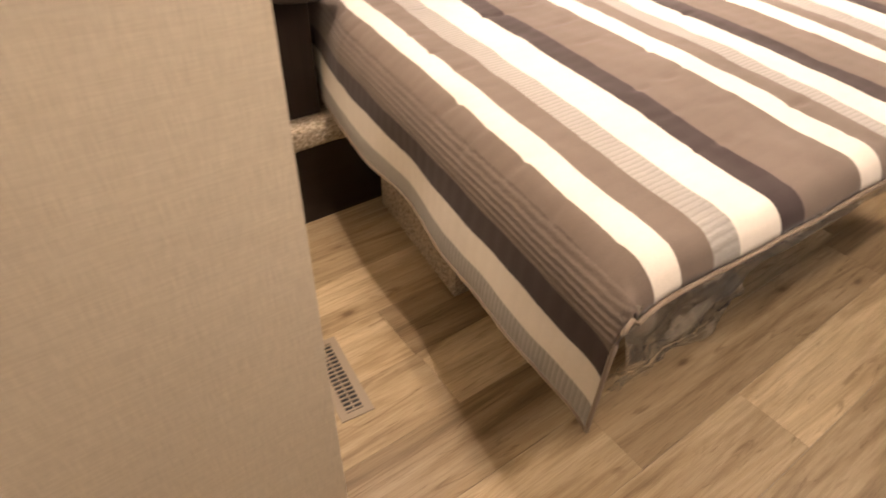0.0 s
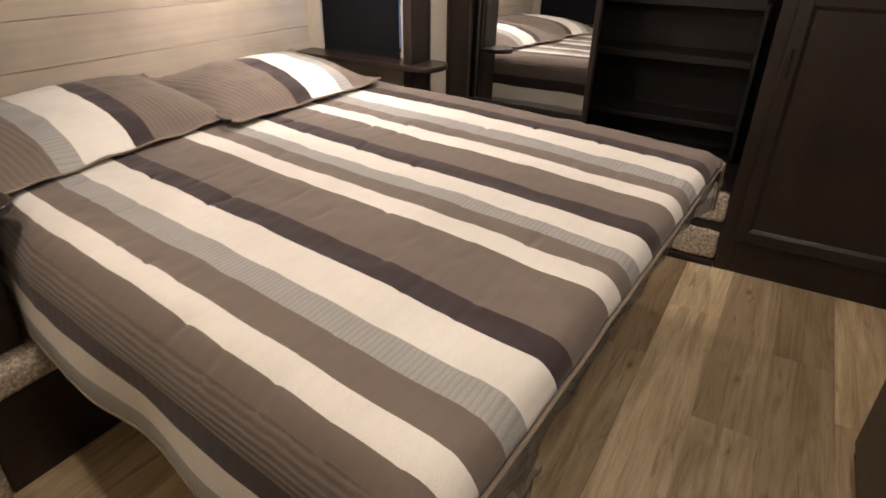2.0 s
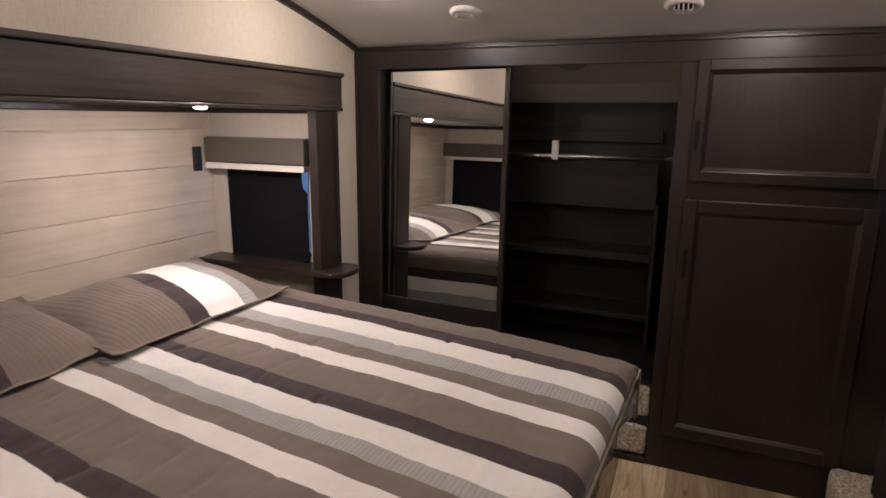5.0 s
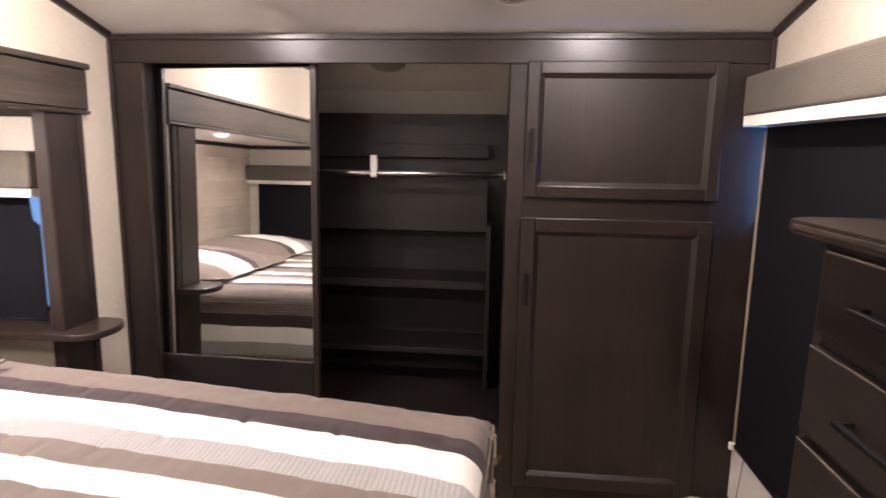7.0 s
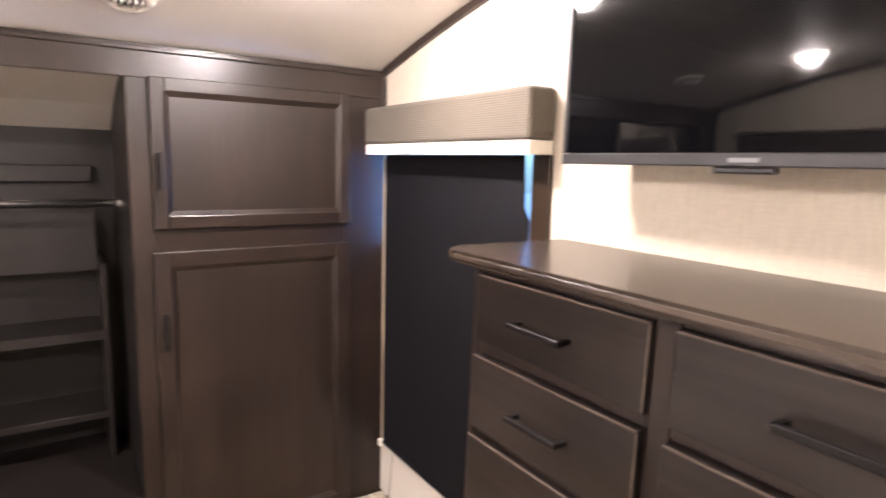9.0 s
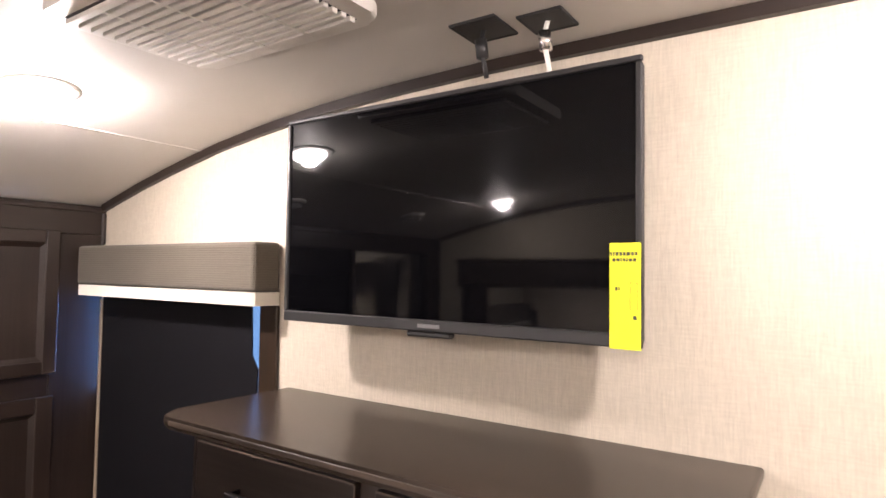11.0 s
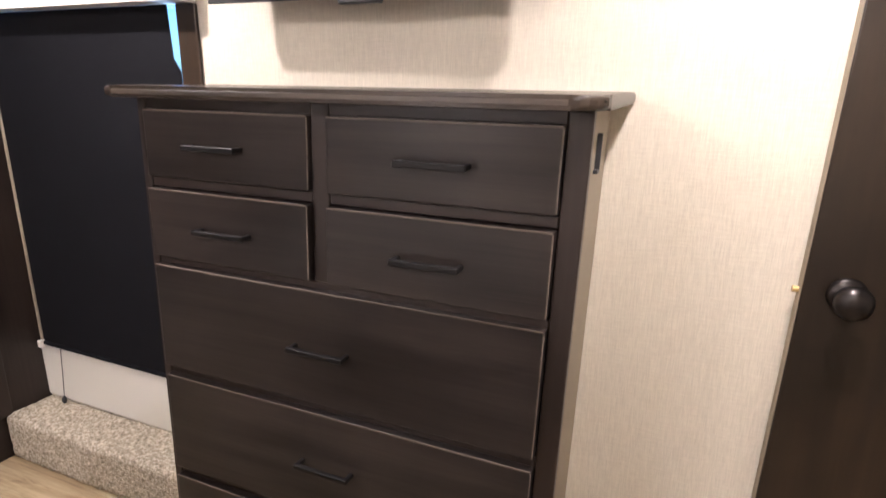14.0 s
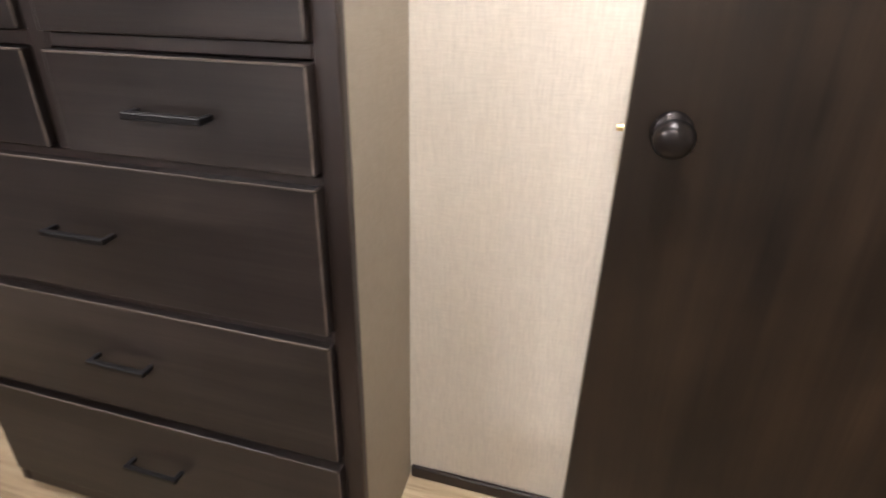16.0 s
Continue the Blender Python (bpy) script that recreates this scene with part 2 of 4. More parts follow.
TAUPE_RIB = cloth("quilted_taupe_cotton", (0.150, 0.120, 0.100), (260, 260, 900), quilt=("Z", 0.013, 0.16), depth=0.45)
GREY = cloth("grey_ribbed_cotton", (0.330, 0.325, 0.310), quilt=("Y", 0.012, 0.16), depth=0.3)
PLUM = cloth("plum_cotton", (0.041, 0.028, 0.028), quilt=("Y", 0.04, 0.05), depth=0.12)
WELT = cloth("taupe_piping", (0.24, 0.19, 0.145))
TICKING = cloth("mattress_ticking", (0.38, 0.34, 0.29))
CARPET = material("oatmeal_carpet", (0.40, 0.34, 0.27), 0.95, 0, 0.1)
tuft = noise_tex(CARPET, coords(CARPET, (1, 1, 1)), 120.0, 3, 0.65)
fleck = noise_tex(CARPET, coords(CARPET, (1, 1, 1)), 75.0, 2, 0.6)
tone = ramp(CARPET, tuft, [(0.32, (0.27, 0.23, 0.17)), (0.5, (0.52, 0.455, 0.355)), (0.68, (0.72, 0.65, 0.535))])
colour(CARPET, mix(CARPET, tone, ramp(CARPET, fleck, [(0.35, (0.62, 0.58, 0.54)), (0.6, (1.1, 1.1, 1.1))]), 0.9))
bump(CARPET, tuft, 1.0, 0.008)
PAINT = material("shade_rail_white", (0.66, 0.625, 0.56), 0.5)
# About half the espresso tone; also for the dark void below the mirror.
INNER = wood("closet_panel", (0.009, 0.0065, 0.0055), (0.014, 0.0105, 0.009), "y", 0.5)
GROUND = material("gravel_ground", (0.16, 0.15, 0.14), 0.9)
colour(GROUND, ramp(GROUND, noise_tex(GROUND, coords(GROUND, (1, 1, 1)), 8.0, 6), [(0.3, (0.27, 0.27, 0.26)), (0.7, (0.42, 0.41, 0.40))]))

LAMPGLOW = material("lamp_diffuser", (0.9, 0.88, 0.84), 0.4)
LAMPGLOW.node_tree.nodes["Principled BSDF"].inputs["Emission Color"].default_value = (1.0, 0.88, 0.74, 1)
LAMPGLOW.node_tree.nodes["Principled BSDF"].inputs["Emission Strength"].default_value = 60.0
COREGLOW = material("lamp_core", (0.9, 0.88, 0.84), 0.4)
COREGLOW.node_tree.nodes["Principled BSDF"].inputs["Emission Color"].default_value = (1.0, 0.88, 0.74, 1)
COREGLOW.node_tree.nodes["Principled BSDF"].inputs["Emission Strength"].default_value = 1050.0
LEDGLOW = material("puck_diffuser", (0.9, 0.9, 0.88), 0.4)
LEDGLOW.node_tree.nodes["Principled BSDF"].inputs["Emission Color"].default_value = (1.0, 0.90, 0.80, 1)
LEDGLOW.node_tree.nodes["Principled BSDF"].inputs["Emission Strength"].default_value = 1800.0

FILM = bpy.data.materials.new("clear_film")
FILM.use_nodes = True
fn, fl = FILM.node_tree.nodes, FILM.node_tree.links
fn.remove(fn["Principled BSDF"])
see, gloss, both, fres, fb, fnoise, ftc = (fn.new(k) for k in ("ShaderNodeBsdfTransparent", "ShaderNodeBsdfGlossy", "ShaderNodeMixShader", "ShaderNodeLayerWeight", "ShaderNodeBump", "ShaderNodeTexNoise", "ShaderNodeTexCoord"))
see.inputs["Color"].default_value, gloss.inputs["Roughness"].default_value = (0.90, 0.90, 0.89, 1), 0.11
fres.inputs["Blend"].default_value = 0.28
fsc = fn.new("ShaderNodeMath")
fsc.operation = "MULTIPLY_ADD"
fsc.inputs[1].default_value, fsc.inputs[2].default_value = 0.50, 0.15
fnoise.inputs["Scale"].default_value, fnoise.inputs["Detail"].default_value = 11.0, 2.0
fb.inputs["Strength"].default_value, fb.inputs["Distance"].default_value = 0.35, 0.02
fl.new(ftc.outputs["Object"], fnoise.inputs["Vector"])
fl.new(fnoise.outputs["Fac"], fb.inputs["Height"])
fl.new(fb.outputs["Normal"], gloss.inputs["Normal"])
fl.new(fb.outputs["Normal"], fres.inputs["Normal"])
fl.new(fres.outputs["Facing"], fsc.inputs[0])
fl.new(fsc.outputs["Value"], both.inputs["Fac"])
haze, veil = fn.new("ShaderNodeBsdfDiffuse"), fn.new("ShaderNodeMixShader")
haze.inputs["Color"].default_value, veil.inputs["Fac"].default_value = (0.62, 0.61, 0.58, 1), 0.05
fl.new(see.outputs["BSDF"], veil.inputs[1])
fl.new(haze.outputs["BSDF"], veil.inputs[2])
fl.new(veil.outputs["Shader"], both.inputs[1])
fl.new(gloss.outputs["BSDF"], both.inputs[2])
fl.new(both.outputs["Shader"], fn["Material Output"].inputs["Surface"])

PANE = bpy.data.materials.new("tinted_pane")
PANE.use_nodes = True
gn, gl = PANE.node_tree.nodes, PANE.node_tree.links
gn.remove(gn["Principled BSDF"])
gt, gg, gm, gf = (gn.new(k) for k in ("ShaderNodeBsdfTransparent", "ShaderNodeBsdfGlossy", "ShaderNodeMixShader", "ShaderNodeLayerWeight"))
gt.inputs["Color"].default_value, gg.inputs["Roughness"].default_value = (0.58, 0.79, 1.0, 1), 0.02
gf.inputs["Blend"].default_value = 0.12
gl.new(gf.outputs["Facing"], gm.inputs["Fac"])
gl.new(gt.outputs["BSDF"], gm.inputs[1])
gl.new(gg.outputs["BSDF"], gm.inputs[2])
gl.new(gm.outputs["Shader"], gn["Material Output"].inputs["Surface"])


# ---- builders ----
def mesh_of(name, bm, mats, smooth=False):
    bmesh.ops.recalc_face_normals(bm, faces=bm.faces)
    me = bpy.data.meshes.new(name)
    bm.to_mesh(me)
    bm.free()
    for m in mats if isinstance(mats, (list, tuple)) else [mats]:
        me.materials.append(m)
    if smooth:
        me.polygons.foreach_set("use_smooth", [True] * len(me.polygons))
    return me


def thing(name, at, label, category, group="", kind=""):
    ob = new(name)
    ob.empty_display_size = 0.05
    ob.matrix_basis = pose(*at)
    return tagged(ob, label, category, group, kind)


def part(name, bm, mats, parent, label="", smooth=False):
    """Links a bmesh, built in world metres, as one mesh under a thing or a part."""
    ob = new(name, mesh_of(name, bm, mats, smooth))
    ob.parent = parent
    if parent.parent is None:
        ob.matrix_parent_inverse = parent.matrix_basis.inverted()
    return tagged(ob, label)


def solid(name, bm, mats, label, category="", kind="structure", smooth=False):
    return tagged(new(name, mesh_of(name, bm, mats, smooth)), label, category or name, "", kind)


def box(bm, x0, x1, y0, y1, z0, z1, bevel=0.0, seg=1):
    vs = [bm.verts.new((x, y, z)) for x in (x0, x1) for y in (y0, y1) for z in (z0, z1)]
    fs = [bm.faces.new([vs[i] for i in q]) for q in ((0, 1, 3, 2), (4, 6, 7, 5), (0, 4, 5, 1), (2, 3, 7, 6), (0, 2, 6, 4), (1, 5, 7, 3))]
    if bevel:
        bmesh.ops.bevel(bm, geom=list({e for f in fs for e in f.edges}), offset=bevel, segments=seg, affect="EDGES", profile=0.5)
    return bm


def boxes(*rows, bevel=0.0, seg=1):
    bm = bmesh.new()
    for r in rows:
        box(bm, *r, bevel=bevel, seg=seg)
    return bm


def one(*r, bevel=0.002, seg=1):
    return boxes(r, bevel=bevel, seg=seg)


def rod(bm, a, b, r, n=12, r2=None):
    a, b = Vector(a), Vector(b)
    m = Matrix.Translation((a + b) / 2) @ (b - a).to_track_quat("Z", "Y").to_matrix().to_4x4()
    bmesh.ops.create_cone(bm, cap_ends=True, segments=n, radius1=r, radius2=r if r2 is None else r2, depth=(b - a).length, matrix=m)
    return bm


def rod_bm(a, b, r, n=12, r2=None):
    return rod(bmesh.new(), a, b, r, n, r2)


def tube(points, r, n=8):
    """A round cord along a line of points."""
    bm, rings = bmesh.new(), []
    pts = [Vector(p) for p in points]
    for i, p in enumerate(pts):
        d = (pts[min(i + 1, len(pts) - 1)] - pts[max(i - 1, 0)]).normalized()
        side = d.cross(Vector((0.13, 0.21, 0.97)) if abs(d.z) < 0.9 else Vector((1, 0.1, 0))).normalized()
        up = side.cross(d)
        rings.append([bm.verts.new(p + r * (math.cos(a) * side + math.sin(a) * up)) for a in (2 * math.pi * k / n for k in range(n))])
    for a, b in zip(rings, rings[1:]):
        for k in range(n):
            bm.faces.new((a[k], a[(k + 1) % n], b[(k + 1) % n], b[k]))
    bm.faces.new(rings[0][::-1])
    bm.faces.new(rings[-1])
    return bm


def lathe(profile, centre, axis, n=20):
    """A turned solid: rows of (radius, height) about an axis through centre."""
    q = Vector(axis).to_track_quat("Z", "Y").to_matrix().to_4x4()
    bm, rings = bmesh.new(), []
    for r, h in profile:
        rings.append([bm.verts.new(Vector(centre) + q @ Vector((r * math.cos(a), r * math.sin(a), h))) for a in (2 * math.pi * k / n for k in range(n))])
    for a, b in zip(rings, rings[1:]):
        for k in range(n):
            bm.faces.new((a[k], a[(k + 1) % n], b[(k + 1) % n], b[k]))
    bm.faces.new(rings[0][::-1])
    bm.faces.new(rings[-1])
    return bm


def prism(outline, z0, z1, bevel=0.0, seg=2):
    """An upright prism over a plan outline."""
    bm = bmesh.new()
    lo, hi = [bm.verts.new((x, y, z0)) for x, y in outline], [bm.verts.new((x, y, z1)) for x, y in outline]
    k = len(outline)
    for i in range(k):
        bm.faces.new((lo[i], lo[(i + 1) % k], hi[(i + 1) % k], hi[i]))
    rims = [bm.faces.new(lo[::-1]), bm.faces.new(hi)]
    if bevel:
        bmesh.ops.bevel(bm, geom=list({e for f in rims for e in f.edges}), offset=bevel, segments=seg, affect="EDGES", profile=0.5)
    return bm


def grid_bm(nu, nv, f):
    """A grid of points f(i, j), as a sheet."""
    bm = bmesh.new()
    vs = [[bm.verts.new(f(i, j)) for j in range(nv + 1)] for i in range(nu + 1)]
    for i in range(nu):
        for j in range(nv):
            bm.faces.new((vs[i][j], vs[i + 1][j], vs[i + 1][j + 1], vs[i][j + 1]))
    return bm


def tufted(x0, x1, y0, y1, z0, z1, step=0.012, amp=0.004):
    """A carpet-wrapped block with a rounded, uneven pile."""
    bm = bmesh.new()
    box(bm, x0, x1, y0, y1, z0, z1)
    cuts = lambda d: max(1, min(60, int(d / step)))
    for axis, (a, b) in enumerate(((x0, x1), (y0, y1), (z0, z1))):
        for k in range(1, cuts(b - a)):
            co, no = [0, 0, 0], [0, 0, 0]
            co[axis], no[axis] = a + (b - a) * k / cuts(b - a), 1
            bmesh.ops.bisect_plane(bm, geom=bm.verts[:] + bm.edges[:] + bm.faces[:], plane_co=co, plane_no=no)
    mid, half = Vector(((x0 + x1) / 2, (y0 + y1) / 2, (z0 + z1) / 2)), Vector(((x1 - x0) / 2, (y1 - y0) / 2, (z1 - z0) / 2))
    r = min(0.02, *(h * 0.9 for h in half))
    for v in bm.verts:
        d = v.co - mid
        core = Vector([max(-h + r, min(h - r, c)) for c, h in zip(d, half)])
        out = d - core
        if out.length > 1e-6:
            n = out.normalized()
            v.co = mid + core + n * r + n * amp * (noise.noise(v.co * 95) + 0.6 * noise.noise(v.co * 210))
    return bm

# ---- setting ----
def wall_with_hole(axis, plane, thick, a0, a1, z0, z1, hole):
    """Four blocks round an opening. axis: the way the wall runs; hole: (a0, a1, z0, z1)."""
    h0, h1, k0, k1 = hole
    rows = [(a0, h0, z0, z1), (h1, a1, z0, z1), (h0, h1, z0, k0), (h0, h1, k1, z1)]
    bm = bmesh.new()
    for p, q, r, s in rows:
        if axis == "x":
            box(bm, p, q, min(plane, plane + thick), max(plane, plane + thick), r, s)
        else:
            box(bm, min(plane, plane + thick), max(plane, plane + thick), p, q, r, s)
    return bm


WIN_S = (2.405, 3.239, 0.40, 1.56)
WIN_E = (2.445, 2.935, 0.83, 1.30)
solid("wall_south", wall_with_hole("x", WALL_S, -0.06, WEST - 0.06, FACE + 0.75, 0.0, 2.10, WIN_S), WALLPAPER, "cream woven-look papered wall with a shaded window", "wall")
bm = boxes((WEST - 0.06, PART_X - 0.001, PART_Y, WALL_N + 0.05, 0, 2.1), (PART_X, 1.015, WALL_N, WALL_N + 0.05, 0, 2.1), (1.015, 3.045, WALL_N, WALL_N + 0.05, 1.553, 2.1), (3.045, FACE + 0.75, WALL_N, WALL_N + 0.05, 0, 2.1))
solid("wall_north", bm, WALLPAPER, "cream papered wall and partition round the bed slide-out", "wall")
# Unseen end wall, added to close off the room.
solid("wall_west", one(WEST - 0.06, WEST, WALL_S, PART_Y, 0, 2.1, bevel=0), WALLPAPER, "unseen cream papered wall that closes off the west end", "wall")
bm = bmesh.new()
prev = None
for x, z in PROFILE:
    row = [bm.verts.new((x, y, zz)) for y, zz in ((WALL_S - 0.05, z), (WALL_N + 0.05, z), (WALL_N + 0.05, z + 0.05), (WALL_S - 0.05, z + 0.05))]
    if prev:
        for k in range(4):
            bm.faces.new((prev[k], prev[(k + 1) % 4], row[(k + 1) % 4], row[k]))
    else:
        bm.faces.new(row)
    prev = row
bm.faces.new(prev[::-1])
box(bm, 2.676, 2.684, WALL_S + 0.001, WALL_N - 0.001, ceil_z(2.68) - 0.0015, ceil_z(2.68) + 0.01)
# Unseen: added behind the wardrobe so that no daylight leaks in.
solid("wall_east", one(3.93, 3.99, WALL_S, WALL_N, 0.0, 1.53, bevel=0), WHITE, "unseen wall that keeps daylight out behind the wardrobe", "wall")
solid("ceiling", bm, CEILING, "off-white vinyl ceiling that curves down to the wardrobe", "ceiling")
solid("floor", one(WEST - 0.06, FACE + 0.7, WALL_S - 0.05, WALL_N + 0.75, -0.06, -0.004, bevel=0), GROUND, "dark sub-floor under the plank flooring", "floor")
solid("ground", one(-40, 40, -40, 40, -0.9, -0.8, bevel=0), GROUND, "gravel ground outside the windows", "ground")

# Slide-out: head wall of limed planks, side walls, top and carpeted lip.
solid("wall_head", one(SIDE_W - 0.05, SIDE_E + 0.05, HEAD_Y + 0.012, HEAD_Y + 0.06, 0.0, 1.62, bevel=0), HEADWOOD, "limed wood plank wall behind the bed", "wall")
solid("wall_slide_east", wall_with_hole("y", SIDE_E, 0.05, WALL_N + 0.05, HEAD_Y + 0.012, 0.0, 1.62, WIN_E), WALLPAPER, "pale papered side wall of the slide-out with a small window", "wall")
solid("wall_slide_west", wall_with_hole("y", SIDE_W, -0.05, WALL_N + 0.05, HEAD_Y + 0.012, 0.0, 1.62, WIN_E), WALLPAPER, "pale papered side wall of the slide-out with a shaded window", "wall")
solid("ceiling_slide", one(SIDE_W - 0.05, SIDE_E + 0.05, WALL_N + 0.02, HEAD_Y + 0.06, SLIDE_TOP, SLIDE_TOP + 0.03, bevel=0), CEILING, "white low ceiling over the bed head", "ceiling")
solid("floor_slide", one(SIDE_W, SIDE_E, WALL_N + 0.03, HEAD_Y + 0.01, 0.0, LIP - 0.01, bevel=0), CARPET, "raised carpeted floor of the slide-out", "floor")
trim = bmesh.new()
box(trim, SIDE_W, SIDE_E, HEAD_Y - 0.012, HEAD_Y, SLIDE_TOP - 0.028, SLIDE_TOP, bevel=0.004)
box(trim, SIDE_E - 0.014, SIDE_E, WALL_N + 0.06, HEAD_Y - 0.012, SLIDE_TOP - 0.028, SLIDE_TOP, bevel=0.004)
box(trim, SIDE_W, SIDE_W + 0.014, WALL_N + 0.06, HEAD_Y - 0.012, SLIDE_TOP - 0.028, SLIDE_TOP, bevel=0.004)
solid("trim_slide", trim, DARK_X, "dark cove moulding under the slide-out ceiling", "trim")

# Dark cove moulding where ceiling and walls meet.
for name, y0, y1 in (("trim_south", WALL_S, WALL_S + 0.016), ("trim_north", WALL_N - 0.016, WALL_N)):
    bm, prev = bmesh.new(), None
    for x in [WEST if y0 < 1 else PART_X] + [1.0 + 0.08 * k for k in range(28)] + [FACE]:
        z = ceil_z(x)
        row = [bm.verts.new(c) for c in ((x, y0, z - 0.024), (x, y1, z - 0.024), (x, y1, z), (x, y0, z))]
        if prev:
            for k in range(4):
                bm.faces.new((prev[k], prev[(k + 1) % 4], row[(k + 1) % 4], row[k]))
        else:
            bm.faces.new(row)
        prev = row
    bm.faces.new(prev[::-1])
    solid(name, bm, DARK_X, "dark brown curved moulding under the ceiling", "trim")
solid("baseboard", one(0.62, 1.312, WALL_S, WALL_S + 0.012, 0.0, 0.036, bevel=0.003), DARK_X, "low dark brown baseboard", "baseboard")

# Carpeted lip of the slide-out, and the lower carpeted kick with its black vent.
solid("trim_slide_lip", tufted(0.900, 3.07, WALL_N - 0.075, WALL_N + 0.03, 0.315, LIP, 0.02, 0.005), CARPET, "oatmeal carpet wrapped over the slide-out lip", "trim", smooth=True)
solid("trim_slide_kick", tufted(0.546, 0.917, WALL_N - 0.035, WALL_N, 0.0, 0.33, 0.02, 0.004), CARPET, "oatmeal carpet kick beside the slide-out", "trim", smooth=True)
# Under the lip the carpet lies in shade; this dark board stands for it.
solid("trim_slide_skirt", one(0.918, 3.20, WALL_N - 0.022, WALL_N, 0.0, 0.314, bevel=0.002), DARK_X, "dark brown board for the shaded carpet below the slide-out", "trim")
kv = thing("kick_vent", (0.853, WALL_N - 0.04, 0.0), "black vent let into the carpeted kick", "vent")
part("frame", boxes((0.798, 0.908, WALL_N - 0.052, WALL_N - 0.036, 0.218, 0.228), (0.798, 0.908, WALL_N - 0.052, WALL_N - 0.036, 0.270, 0.280), (0.798, 0.809, WALL_N - 0.052, WALL_N - 0.036, 0.228, 0.270), (0.897, 0.908, WALL_N - 0.052, WALL_N - 0.036, 0.228, 0.270)), BLACK, kv)
part("backing", one(0.809, 0.897, WALL_N - 0.042, WALL_N - 0.036, 0.228, 0.270, bevel=0), BLACK, kv)

# Carpeted ledge below the south window.
solid("trim_window_ledge", tufted(2.10, FACE - 0.002, WALL_S + 0.001, 0.215, 0.0, 0.17, 0.011, 0.006), CARPET, "oatmeal carpeted ledge below the window", "trim", smooth=True)


# ---- slide-out surround ----
hd = thing("slide_fascia", (1.94, WALL_N, 1.51), "grey-brown wooden fascia across the slide-out opening", "fascia")
part("board", one(0.898, 3.085, WALL_N - 0.022, WALL_N - 0.001, 1.523, 1.655, bevel=0.004), HEADER, hd)
part("cap", one(0.893, 3.09, WALL_N - 0.034, WALL_N - 0.001, 1.656, 1.675, bevel=0.005, seg=2), HEADER, hd)
part("lower_bead", one(0.898, 3.085, WALL_N - 0.028, WALL_N - 0.001, 1.509, 1.522, bevel=0.004, seg=2), HEADER, hd)
for x0, x1, lab in ((2.885, 3.055, "east"), (0.915, 1.07, "west")):
    ps = thing("slide_post", ((x0 + x1) / 2, WALL_N, LIP), "dark wooden post beside the slide-out opening", "post", "slide-out posts")
    part("board", one(x0, x1, WALL_N - 0.018, WALL_N + 0.03, LIP + 0.002, 1.508, bevel=0.004), DARK, ps)
    mid = x1 - 0.035 if x0 > 2 else x0 + 0.03
    part("batten", one(mid - 0.004, mid + 0.004, WALL_N - 0.022, WALL_N - 0.018, LIP + 0.003, 1.507, bevel=0.001), DARK, ps)

# Narrow bedside ledges that wrap round the posts.
def ledge(x_in, x_out, tip, flip, group):
    s = -1 if flip else 1
    out = [(x_in, HEAD_Y - 0.02), (x_in, WALL_N + 0.02)]
    cx, cy = (x_in + tip) / 2, WALL_N - 0.075
    rx, ry = abs(tip - x_in) / 2, 0.075
    out += [(cx - s * rx * math.cos(a), cy - ry * math.sin(a)) for a in (math.pi * k / 12 for k in range(13))]
    out += [(tip, WALL_N - 0.023), (x_out, WALL_N - 0.023), (x_out, HEAD_Y - 0.02)]
    e = thing("bedside_ledge", (cx, WALL_N, 0.785), "narrow dark bedside ledge with a rounded end", "shelf", group)
    part("top", prism(out, 0.785, 0.808, 0.006, 3), DARK_Y, e)
    return e


ledge(2.845, 2.995, 3.060, False, "bedside ledges")
ledge(1.125, 1.065, 0.920, True, "bedside ledges")

